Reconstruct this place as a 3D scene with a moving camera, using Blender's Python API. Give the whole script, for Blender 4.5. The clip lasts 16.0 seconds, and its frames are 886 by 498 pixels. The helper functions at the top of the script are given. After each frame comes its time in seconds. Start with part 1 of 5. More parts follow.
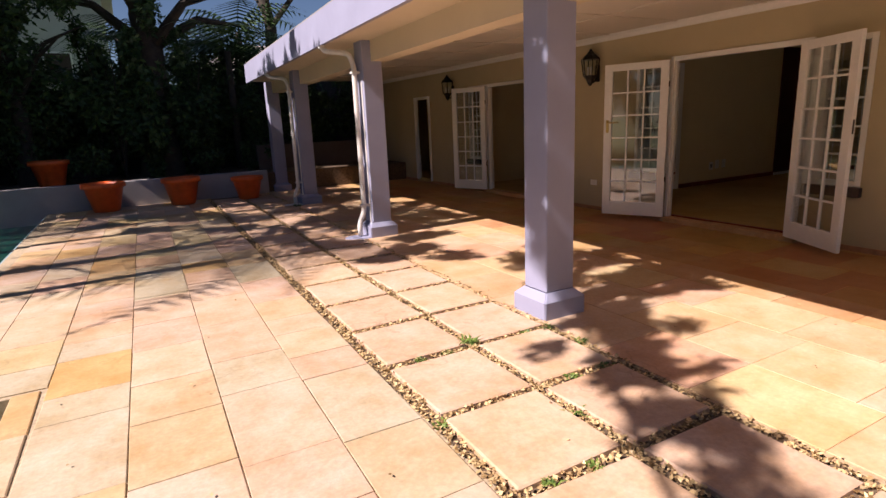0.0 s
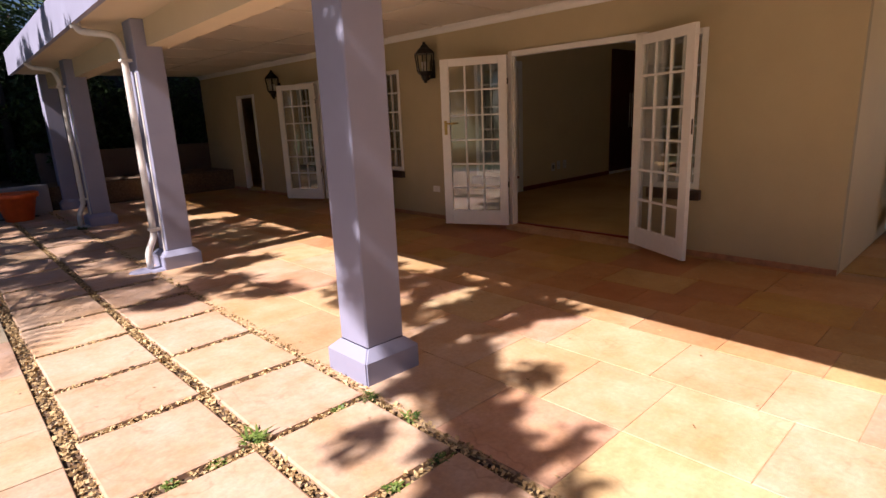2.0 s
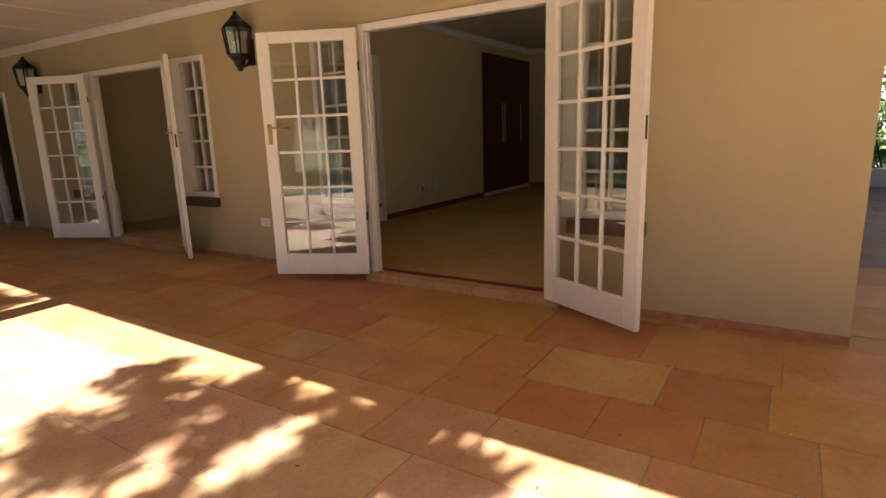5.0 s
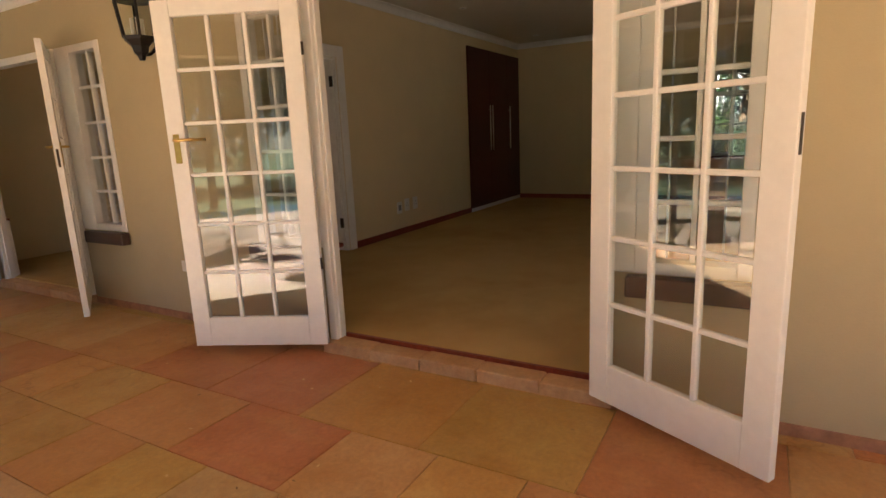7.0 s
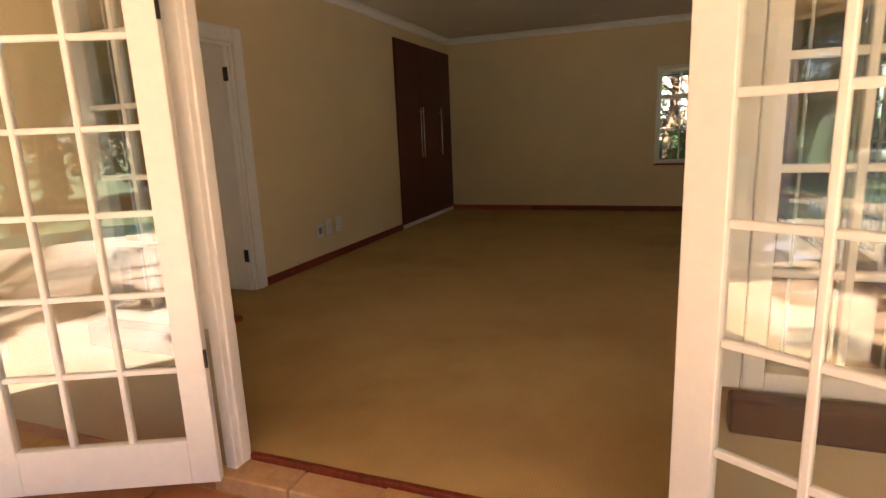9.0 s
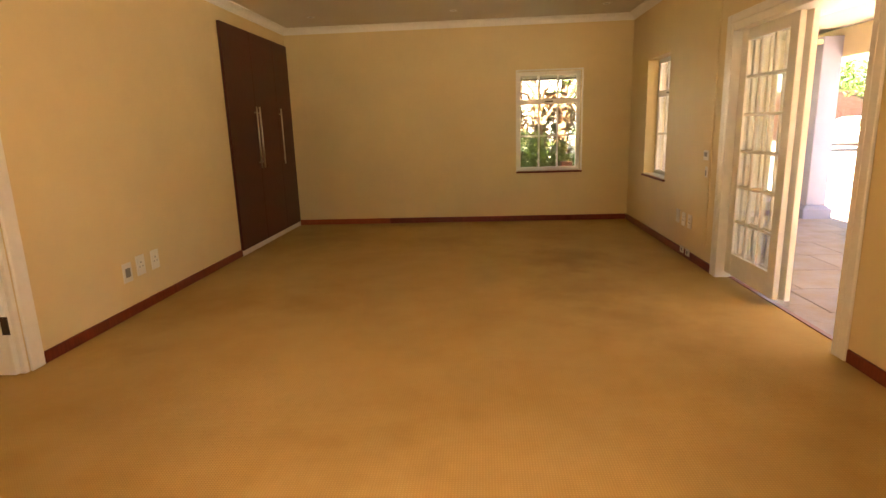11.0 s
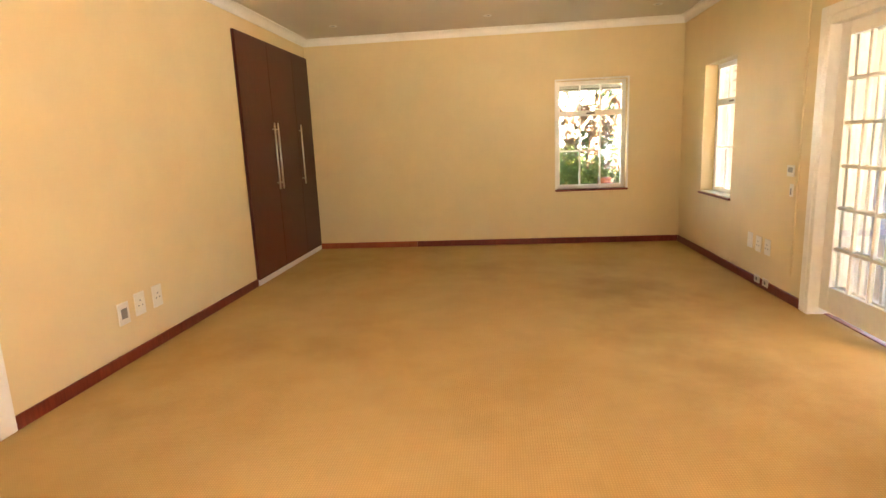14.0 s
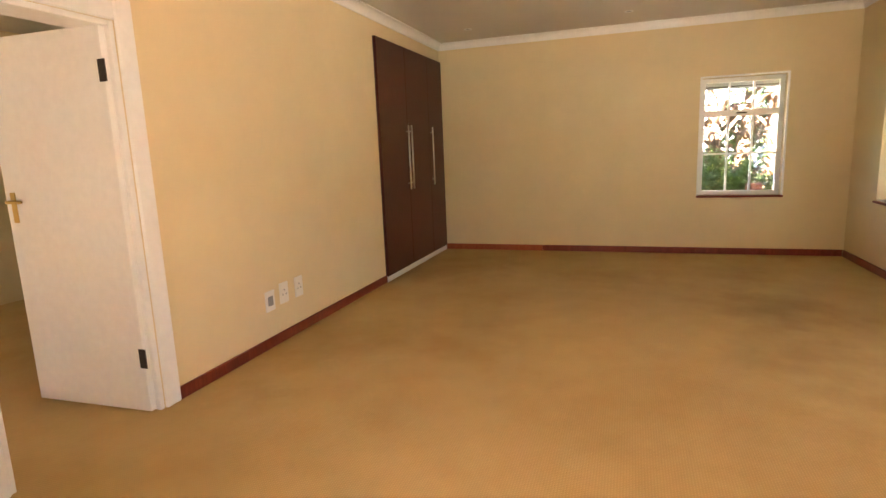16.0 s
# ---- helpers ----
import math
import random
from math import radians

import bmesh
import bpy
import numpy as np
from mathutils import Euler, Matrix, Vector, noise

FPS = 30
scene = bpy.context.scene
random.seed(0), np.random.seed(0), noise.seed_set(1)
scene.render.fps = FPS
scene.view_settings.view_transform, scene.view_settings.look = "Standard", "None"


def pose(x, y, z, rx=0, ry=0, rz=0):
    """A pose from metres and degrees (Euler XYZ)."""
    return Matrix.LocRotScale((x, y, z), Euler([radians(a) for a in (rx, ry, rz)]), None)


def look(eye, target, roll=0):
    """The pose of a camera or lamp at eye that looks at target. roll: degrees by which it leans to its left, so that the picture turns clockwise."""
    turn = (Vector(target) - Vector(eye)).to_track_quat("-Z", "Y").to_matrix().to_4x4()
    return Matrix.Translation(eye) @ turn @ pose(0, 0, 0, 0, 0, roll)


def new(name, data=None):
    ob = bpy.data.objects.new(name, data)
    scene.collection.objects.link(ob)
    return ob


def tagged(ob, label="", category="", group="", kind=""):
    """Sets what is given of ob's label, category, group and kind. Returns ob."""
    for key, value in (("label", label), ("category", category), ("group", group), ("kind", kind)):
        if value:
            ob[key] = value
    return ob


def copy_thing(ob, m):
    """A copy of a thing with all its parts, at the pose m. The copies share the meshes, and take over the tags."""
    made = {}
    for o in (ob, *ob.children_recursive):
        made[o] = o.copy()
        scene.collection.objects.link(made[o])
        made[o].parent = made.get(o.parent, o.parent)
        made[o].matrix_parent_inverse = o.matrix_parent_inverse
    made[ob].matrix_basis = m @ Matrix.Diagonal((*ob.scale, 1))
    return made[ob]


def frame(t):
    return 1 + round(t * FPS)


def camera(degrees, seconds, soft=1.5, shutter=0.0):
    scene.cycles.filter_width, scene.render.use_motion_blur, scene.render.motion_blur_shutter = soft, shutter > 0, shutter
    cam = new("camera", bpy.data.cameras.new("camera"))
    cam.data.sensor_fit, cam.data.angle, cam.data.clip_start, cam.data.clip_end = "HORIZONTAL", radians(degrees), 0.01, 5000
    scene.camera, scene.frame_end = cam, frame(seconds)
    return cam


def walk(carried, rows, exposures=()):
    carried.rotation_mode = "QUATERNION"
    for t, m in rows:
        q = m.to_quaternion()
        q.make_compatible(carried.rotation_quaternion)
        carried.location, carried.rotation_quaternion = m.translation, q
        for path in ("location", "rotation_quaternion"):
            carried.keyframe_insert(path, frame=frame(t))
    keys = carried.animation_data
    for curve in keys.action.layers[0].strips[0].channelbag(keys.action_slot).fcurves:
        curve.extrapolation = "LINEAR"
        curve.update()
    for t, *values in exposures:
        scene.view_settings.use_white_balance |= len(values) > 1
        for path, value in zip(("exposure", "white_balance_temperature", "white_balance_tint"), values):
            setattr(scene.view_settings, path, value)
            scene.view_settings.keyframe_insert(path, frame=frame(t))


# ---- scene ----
cam = camera(77.3, 16.0)
PATH = [
    (0, (0.028, -0.226, 1.492), (0.964, 1.483, 1.038), -2.4),
    (0.5, (0.213, -0.084, 1.478), (1.251, 1.562, 1.016), -2.4),
    (1, (0.434, 0.086, 1.501), (1.588, 1.651, 1.035), -2.6),
    (1.5, (0.675, 0.257, 1.496), (1.957, 1.717, 1.023), -2.4),
    (2, (0.92, 0.448, 1.466), (2.255, 1.861, 0.996), -2.5),
    (2.5, (1.151, 0.679, 1.454), (2.561, 2.018, 0.986), -2.3),
    (3, (1.435, 0.904, 1.399), (2.901, 2.185, 0.94), -2.2),
    (3.5, (1.688, 1.122, 1.355), (3.19, 2.366, 0.909), -2.1),
    (4, (1.939, 1.365, 1.283), (3.52, 2.515, 0.859), -1.7),
    (4.5, (2.265, 1.587, 1.301), (3.902, 2.654, 0.873), -1.7),
    (5, (2.602, 1.785, 1.287), (4.256, 2.83, 0.871), -1.8),
    (5.2, (2.761, 1.878, 1.263), (4.421, 2.916, 0.853), -1.7),
    (7.5, (4.025, 2.789, 1.327), (5.738, 3.741, 0.93), -2.6),
    (8, (4.257, 3.001, 1.326), (6.0, 3.903, 0.941), -2.4),
    (8.5, (4.546, 3.195, 1.327), (6.33, 4.008, 0.932), -2.7),
    (9, (4.773, 3.307, 1.388), (6.597, 4.018, 0.976), -2.4),
    (9.5, (5.029, 3.56, 1.402), (6.9, 4.133, 0.99), -2.3),
    (10, (5.232, 3.686, 1.459), (7.145, 4.082, 1.031), -2.0),
    (12.3, (6.155, 3.923, 1.454), (8.113, 3.971, 1.049), -2.3),
    (12.5, (6.19, 3.929, 1.445), (8.15, 3.983, 1.048), -2.4),
    (13, (6.261, 3.964, 1.452), (8.222, 4.04, 1.065), -2.4),
    (13.5, (6.297, 4.013, 1.457), (8.256, 4.142, 1.079), -2.5),
    (14, (6.327, 4.043, 1.457), (8.28, 4.26, 1.084), -2.5),
    (14.5, (6.342, 4.079, 1.445), (8.284, 4.396, 1.086), -2.5),
    (15, (6.354, 4.092, 1.446), (8.275, 4.522, 1.092), -2.5),
    (15.5, (6.355, 4.095, 1.457), (8.249, 4.633, 1.104), -2.4),
    (16, (6.354, 4.102, 1.463), (8.217, 4.741, 1.113), -2.3),
]
EXPOSURES = [(0.0, 0.92, 6350, 26), (3.0, 1.17, 6200, 24), (4.0, 1.66, 6200, 19), (5.0, 2.15, 6300, 15), (7.5, 2.92, 6100, 12), (8.5, 3.3, 6200, 13), (9.5, 3.85, 7000, 16), (10.0, 4.32, 7900, 18), (12.5, 5.56, 9200, 20), (14.0, 6.0, 6850, 15), (15.0, 5.95, 6500, 16), (16.0, 5.63, 6300, 18)]
walk(cam, [(t, look(eye, target, roll)) for t, eye, target, roll in PATH], EXPOSURES)

# ---- world, sun, exposure ----
SUN_EL, SUN_HEAD = 46.5, (1.0, 0.07)          # elevation; the way the light travels over the ground
world = bpy.data.worlds.new("sky")
scene.world = world
world.use_nodes = True
wn = world.node_tree
sky = wn.nodes.new("ShaderNodeTexSky")
sky.sky_type, sky.sun_disc = "NISHITA", False
sky.dust_density, sky.ozone_density = 0.0, 5.0
sky.sun_elevation = radians(SUN_EL)
sky.sun_rotation = math.atan2(-SUN_HEAD[0], -SUN_HEAD[1])
wn.links.new(sky.outputs[0], wn.nodes["Background"].inputs[0])
wn.nodes["Background"].inputs[1].default_value = 0.032
sun = new("sun", bpy.data.lights.new("sun", "SUN"))
sun.data.energy, sun.data.angle, sun.data.color = 5.0, radians(0.45), (1.0, 0.93, 0.82)
sun.matrix_world = look((0, 0, 20), (SUN_HEAD[0], SUN_HEAD[1], 20 - math.hypot(*SUN_HEAD) * math.tan(radians(SUN_EL))))


# warm area lamps added inside the open french doors, standing in for daylight
for py, pw, watts in ((4.05, 1.6, 0.55), (8.5, 1.3, 0.12)):
    lamp = new("doorway_fill", bpy.data.lights.new("doorway_fill", "AREA"))
    lamp.data.shape, lamp.data.size, lamp.data.size_y, lamp.data.energy, lamp.data.color = "RECTANGLE", pw, 1.5, watts, (1.0, 0.84, 0.62)
    lamp.data.spread = radians(150)
    lamp.matrix_world = pose(6.60, py, 1.32, 0, -98, 0)


# ---- materials ----
class Mat:
    """A node material in short: noise colours, bump, roughness."""

    def __init__(self, name):
        self.m = bpy.data.materials.new(name)
        self.m.use_nodes = True
        self.t = self.m.node_tree
        self.b = self.t.nodes["Principled BSDF"]
        self.co = self.node("ShaderNodeTexCoord")

    def node(self, kind, **values):
        n = self.t.nodes.new(kind)
        for key, value in values.items():
            n.inputs[key].default_value = value
        return n

    def link(self, a, b):
        self.t.links.new(a, b)

    def noise(self, scale, detail=5.0, rough=0.6, vec=None, stretch=None):
        n = self.node("ShaderNodeTexNoise", Scale=scale, Detail=detail, Roughness=rough)
        src = vec or self.co.outputs["Object"]
        if stretch:
            mp = self.node("ShaderNodeMapping")
            mp.inputs["Scale"].default_value = stretch
            self.link(src, mp.inputs[0])
            src = mp.outputs[0]
        self.link(src, n.inputs["Vector"])
        return n.outputs["Fac"]

    def ramp(self, fac, stops):
        r = self.node("ShaderNodeValToRGB")
        el = r.color_ramp.elements
        while len(el) < len(stops):
            el.new(0.5)
        for e, (p, c) in zip(el, stops):
            e.position, e.color = p, (*c, 1)
        self.link(fac, r.inputs[0])
        return r.outputs[0]

    def mix(self, fac, a, b, kind="MIX"):
        n = self.t.nodes.new("ShaderNodeMix")
        n.data_type, n.blend_type = "RGBA", kind
        for v, i in ((fac, 0), (a, 6), (b, 7)):
            if isinstance(v, (int, float)):
                n.inputs[i].default_value = v
            elif isinstance(v, tuple):
                n.inputs[i].default_value = (*v, 1)
            else:
                self.link(v, n.inputs[i])
        return n.outputs[2]

    def color(self, c):
        if isinstance(c, tuple):
            self.b.inputs["Base Color"].default_value = (*c, 1)
        else:
            self.link(c, self.b.inputs["Base Color"])
        return self

    def rough(self, r, metal=0.0, spec=0.5):
        if isinstance(r, (int, float)):
            self.b.inputs["Roughness"].default_value = r
        else:
            self.link(r, self.b.inputs["Roughness"])
        self.b.inputs["Metallic"].default_value = metal
        self.b.inputs["Specular IOR Level"].default_value = spec
        return self

    def bump(self, height, strength=0.3, dist=0.01):
        n = self.node("ShaderNodeBump", Strength=strength, Distance=dist)
        self.link(height, n.inputs["Height"])
        self.link(n.outputs[0], self.b.inputs["Normal"])
        return self


def plaster(name, c, wear=0.12, grain=60, spec=0.3, rough=0.75):
    k = Mat(name)
    big = k.noise(1.3, 6, 0.65)
    fine = k.noise(grain, 4, 0.6)
    lo = tuple(v * (1 - wear) for v in c)
    hi = tuple(min(1, v * (1 + wear * 0.7)) for v in c)
    k.color(k.ramp(big, [(0.3, lo), (0.7, hi)])).rough(rough, 0, spec)
    k.bump(fine, 0.25, 0.004)
    return k.m


def stone(name, palette, stain=0.35, rough=(0.5, 0.8), spec=0.3):
    """Sandstone slab: a colour for each piece, clouds, veins and pits. With no palette each piece carries its own colour."""
    k = Mat(name)
    info = k.node("ShaderNodeObjectInfo")
    if palette:
        stops = [(i / (len(palette) - 1), c) for i, c in enumerate(palette)]
        base = k.ramp(info.outputs["Random"], stops)
    else:
        base = info.outputs["Color"]
    geo = k.node("ShaderNodeNewGeometry")
    clouds = k.noise(2.6, 8, 0.7, geo.outputs["Position"])
    fine = k.noise(38, 6, 0.7, geo.outputs["Position"])
    bands = k.noise(5.5, 4, 0.6, geo.outputs["Position"], (1, 0.35, 1))
    a = k.mix(k.ramp(clouds, [(0.35, (0, 0, 0)), (0.68, (1, 1, 1))]), base, k.mix(1.0, base, (0.80, 0.68, 0.52), "MULTIPLY"))
    b = k.mix(k.ramp(bands, [(0.5, (0, 0, 0)), (0.72, (stain, stain, stain))]), a, (0.50, 0.30, 0.12))
    c = k.mix(0.22, b, k.ramp(fine, [(0.3, (0.28, 0.2, 0.12)), (0.7, (0.95, 0.85, 0.7))]), "OVERLAY")
    line = k.noise(1.9, 4, 0.55, geo.outputs["Position"])
    where = k.ramp(k.noise(0.9, 2, 0.5, geo.outputs["Position"]), [(0.5, (0, 0, 0)), (0.62, (1, 1, 1))])
    crack = k.mix(1.0, k.ramp(line, [(0.488, (0, 0, 0)), (0.5, (0.32, 0.32, 0.32)), (0.512, (0, 0, 0))]), where, "MULTIPLY")
    c = k.mix(crack, c, k.mix(1.0, c, (0.40, 0.32, 0.24), "MULTIPLY"))
    k.color(c).rough(k.ramp(fine, [(0.2, (rough[0],) * 3), (0.8, (rough[1],) * 3)]), 0, spec)
    k.bump(k.mix(0.35, clouds, fine), 0.35, 0.012)
    return k.m


def wood(name, c1, c2, rough=0.4, stretch=(9, 9, 0.8)):
    k = Mat(name)
    g = k.noise(6, 7, 0.65, None, stretch)
    k.color(k.ramp(g, [(0.3, c1), (0.7, c2)])).rough(rough, 0, 0.4)
    k.bump(g, 0.12, 0.003)
    return k.m


def plain(name, c, rough=0.5, metal=0.0, vary=0.08, scale=14, bump=0.08, spec=0.5):
    k = Mat(name)
    n = k.noise(scale, 5, 0.6)
    k.color(k.ramp(n, [(0.3, tuple(v * (1 - vary) for v in c)), (0.7, tuple(min(1, v * (1 + vary)) for v in c))]))
    k.rough(rough, metal, spec).bump(n, bump, 0.004)
    return k.m


def leafy(name, dark, light):
    k = Mat(name)
    geo = k.node("ShaderNodeNewGeometry")
    k.color(k.ramp(geo.outputs["Random Per Island"], [(0.0, dark), (1.0, light)])).rough(0.5, 0, 0.35)
    return k.m


def glass_mat(name):
    k = Mat(name)
    k.t.nodes.remove(k.b)
    out = k.t.nodes["Material Output"]
    clear = k.node("ShaderNodeBsdfTransparent", Color=(0.93, 0.95, 0.94, 1))
    gloss = k.node("ShaderNodeBsdfAnisotropic", Roughness=0.0)
    lw = k.node("ShaderNodeLayerWeight")
    fr = k.node("ShaderNodeMapRange")
    fr.inputs["From Min"].default_value, fr.inputs["To Min"].default_value, fr.inputs["To Max"].default_value = 0.0, 0.08, 0.90
    pw = k.node("ShaderNodeMath")
    pw.operation, pw.inputs[1].default_value = "POWER", 3.0
    k.link(lw.outputs["Facing"], pw.inputs[0])
    k.link(pw.outputs[0], fr.inputs["Value"])
    m = k.node("ShaderNodeMixShader")
    k.link(fr.outputs[0], m.inputs[0])
    k.link(clear.outputs[0], m.inputs[1])
    k.link(gloss.outputs[0], m.inputs[2])
    k.link(m.outputs[0], out.inputs[0])
    return k.m


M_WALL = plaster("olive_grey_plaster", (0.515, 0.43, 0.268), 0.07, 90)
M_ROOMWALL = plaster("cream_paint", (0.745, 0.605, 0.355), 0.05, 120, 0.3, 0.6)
M_COLUMN = plaster("lavender_grey_paint", (0.30, 0.305, 0.41), 0.09, 70)
M_CREAM = plaster("cream_soffit_paint", (0.66, 0.56, 0.40), 0.05, 60)
M_CEIL = plaster("white_ceiling_paint", (0.65, 0.59, 0.50), 0.03, 60)
M_WHITE = plain("white_gloss_paint", (0.84, 0.82, 0.78), 0.35, 0, 0.03, 20, 0.03)
M_OFFWHITE = plain("off_white_pipe", (0.72, 0.68, 0.62), 0.35, 0, 0.06, 18)
# inner slabs toned dark for shade, outer ones pale for sun, in the colour
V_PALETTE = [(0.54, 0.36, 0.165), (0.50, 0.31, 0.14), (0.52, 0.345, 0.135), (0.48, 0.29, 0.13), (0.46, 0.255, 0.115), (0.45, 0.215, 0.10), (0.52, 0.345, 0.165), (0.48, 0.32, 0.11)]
V_SUNLIT = [(0.645, 0.47, 0.33), (0.625, 0.44, 0.305), (0.645, 0.475, 0.315), (0.605, 0.42, 0.30), (0.595, 0.40, 0.285), (0.635, 0.465, 0.335)]
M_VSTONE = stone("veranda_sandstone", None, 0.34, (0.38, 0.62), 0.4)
M_STEPSTONE = stone("threshold_sandstone", [(0.58, 0.40, 0.23), (0.55, 0.36, 0.20)], 0.2)
M_TSTONE = stone("terrace_sandstone", [(0.53, 0.43, 0.31), (0.53, 0.385, 0.32), (0.51, 0.42, 0.235), (0.46, 0.42, 0.33), (0.55, 0.455, 0.345), (0.53, 0.39, 0.335), (0.53, 0.36, 0.165), (0.48, 0.41, 0.30), (0.54, 0.41, 0.335)], 0.15)
# mauve puts the patio's shaded blue skylight into the stone colour
M_SKYSTONE = stone("mauve_skylit_patio_stone", [(0.28, 0.26, 0.29), (0.25, 0.235, 0.27), (0.30, 0.275, 0.29)], 0.15)
M_PSTONE = stone("stepping_sandstone", [(0.58, 0.43, 0.33), (0.55, 0.40, 0.31), (0.60, 0.45, 0.33), (0.57, 0.42, 0.34)], 0.12)
M_SOIL = plain("dry_soil", (0.13, 0.085, 0.05), 0.95, 0, 0.4, 30, 0.6)
M_SKIRT = plain("terracotta_skirting", (0.40, 0.20, 0.11), 0.6, 0, 0.25, 12)
M_VMORTAR = plain("sandy_mortar", (0.46, 0.31, 0.18), 0.9, 0, 0.2, 40, 0.3)
M_MORTAR = plain("mortar", (0.40, 0.31, 0.20), 0.9, 0, 0.25, 40, 0.4)
M_LITTER = leafy("dry_leaves", (0.18, 0.10, 0.035), (0.74, 0.54, 0.27))
M_WEED = leafy("weed_green", (0.06, 0.11, 0.02), (0.18, 0.25, 0.05))
M_FOLIAGE = leafy("dark_foliage", (0.012, 0.03, 0.008), (0.06, 0.11, 0.03))
M_BRIGHTLEAF = leafy("garden_foliage", (0.03, 0.08, 0.015), (0.14, 0.24, 0.06))
M_BARK = plain("bark", (0.040, 0.030, 0.022), 0.9, 0, 0.4, 9, 0.8)
M_AUTUMN = leafy("russet_foliage", (0.10, 0.045, 0.02), (0.28, 0.15, 0.07))
# hedge leaves lightened so that their colour carries the sunshine
M_SUNLEAF = leafy("sunlit_hedge", (0.05, 0.13, 0.02), (0.26, 0.38, 0.10))
M_BROWNBARK = plain("brown_bark", (0.20, 0.11, 0.06), 0.9, 0, 0.5, 12, 0.8)
M_REDWOOD = wood("mahogany", (0.145, 0.022, 0.011), (0.25, 0.045, 0.021), 0.35)
# lighter orange-red tone for one length of the far skirting
M_ORANGEWOOD = wood("orange_mahogany", (0.30, 0.065, 0.022), (0.42, 0.11, 0.04), 0.4)
M_WENGE = wood("dark_wenge_veneer", (0.055, 0.009, 0.005), (0.095, 0.018, 0.010), 0.42)
M_SILL = plain("dark_sill_tile", (0.06, 0.035, 0.028), 0.45, 0, 0.2)
M_BLACK = plain("black_iron", (0.012, 0.011, 0.011), 0.45, 0.4, 0.2)
M_BRASS = plain("brass", (0.62, 0.42, 0.14), 0.28, 1.0, 0.08)
M_STEEL = plain("brushed_steel", (0.80, 0.79, 0.76), 0.42, 1.0, 0.05)
M_BRONZE = plain("dark_bronze", (0.06, 0.045, 0.035), 0.4, 0.8, 0.2)
M_TERRACOTTA = plain("orange_glaze", (0.72, 0.12, 0.02), 0.45, 0, 0.12, 8)
M_GLASS = glass_mat("window_glass")
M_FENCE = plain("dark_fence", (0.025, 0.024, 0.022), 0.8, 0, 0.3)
M_LOWWALL = plaster("grey_garden_wall", (0.33, 0.31, 0.31), 0.12, 40)
# brown plaster darkened to carry the tree shade at the veranda's end
M_SHADEWALL = plaster("shade_toned_brown_plaster", (0.13, 0.10, 0.085), 0.15, 40)
M_PLASTIC = plain("white_plastic", (0.78, 0.75, 0.68), 0.4, 0, 0.02)
M_GREY = plain("grey_plastic", (0.25, 0.25, 0.24), 0.4, 0, 0.05)
M_RED = plain("red_floor_polish", (0.30, 0.075, 0.030), 0.5, 0, 0.2, 9, 0.2)
M_WATER = plain("pool_water", (0.012, 0.085, 0.062), 0.06, 0, 0.1, 6, 0.2)
M_POOLTILE = plain("pool_plaster", (0.25, 0.36, 0.40), 0.5, 0, 0.1)
M_HOUSE = plaster("far_white_wall", (0.55, 0.54, 0.52), 0.06)
M_ROOF = plain("roof_sheet", (0.30, 0.27, 0.25), 0.7, 0, 0.15)
M_PAVE = plain("driveway_paving", (0.33, 0.315, 0.30), 0.85, 0, 0.12, 5, 0.3)
M_CARPAINT = plain("silver_white_car_paint", (0.62, 0.65, 0.70), 0.25, 0.2, 0.02, 10, 0.0)
M_GRASS = plain("lawn", (0.07, 0.13, 0.03), 0.9, 0, 0.35, 22, 0.8)


def carpet_mat():
    k = Mat("ribbed_beige_carpet")
    geo = k.node("ShaderNodeNewGeometry")
    big = k.noise(0.55, 5, 0.6, geo.outputs["Position"])
    mid = k.noise(3.5, 4, 0.6, geo.outputs["Position"])
    wave = k.node("ShaderNodeTexWave", Scale=26.0, Distortion=0.6, Detail=2.0)
    wave.inputs["Detail Scale"].default_value = 6.0
    wave.bands_direction = "Y"
    wave2 = k.node("ShaderNodeTexWave", Scale=26.0, Distortion=0.6, Detail=2.0)
    wave2.bands_direction = "X"
    for w in (wave, wave2):
        k.link(geo.outputs["Position"], w.inputs["Vector"])
    base = k.ramp(big, [(0.30, (0.50, 0.335, 0.115)), (0.45, (0.60, 0.42, 0.17)), (0.7, (0.66, 0.475, 0.205))])
    c = k.mix(0.25, base, k.ramp(mid, [(0.35, (0.50, 0.33, 0.13)), (0.65, (0.68, 0.49, 0.23))]))
    ribs = k.mix(1.0, wave.outputs["Color"], wave2.outputs["Color"], "MULTIPLY")
    # trodden, stained patches on the way to the side door
    for x, y, r, deep in ((11.35, 2.95, 1.0, 0.55), (10.25, 3.05, 0.9, 0.32), (9.45, 2.65, 0.95, 0.34), (12.3, 4.2, 0.9, 0.22), (12.4, 5.6, 0.7, 0.25), (8.9, 6.2, 0.6, 0.25), (7.6, 4.3, 0.9, 0.18)):
        far = k.node("ShaderNodeVectorMath")
        far.operation, far.inputs[1].default_value = "DISTANCE", (x, y, 0.085)
        k.link(geo.outputs["Position"], far.inputs[0])
        add = k.node("ShaderNodeMath")
        add.operation = "MULTIPLY_ADD"
        add.inputs[1].default_value = 0.8
        k.link(mid, add.inputs[0])
        k.link(far.outputs["Value"], add.inputs[2])
        c = k.mix(k.ramp(add.outputs[0], [(0.45 * r, (deep,) * 3), (1.05 * r, (0, 0, 0))]), c, (0.33, 0.225, 0.085))
    k.color(k.mix(0.15, c, k.mix(1.0, c, ribs, "MULTIPLY"))).rough(0.95, 0, 0.1)
    k.bump(ribs, 0.35, 0.003)
    return k.m


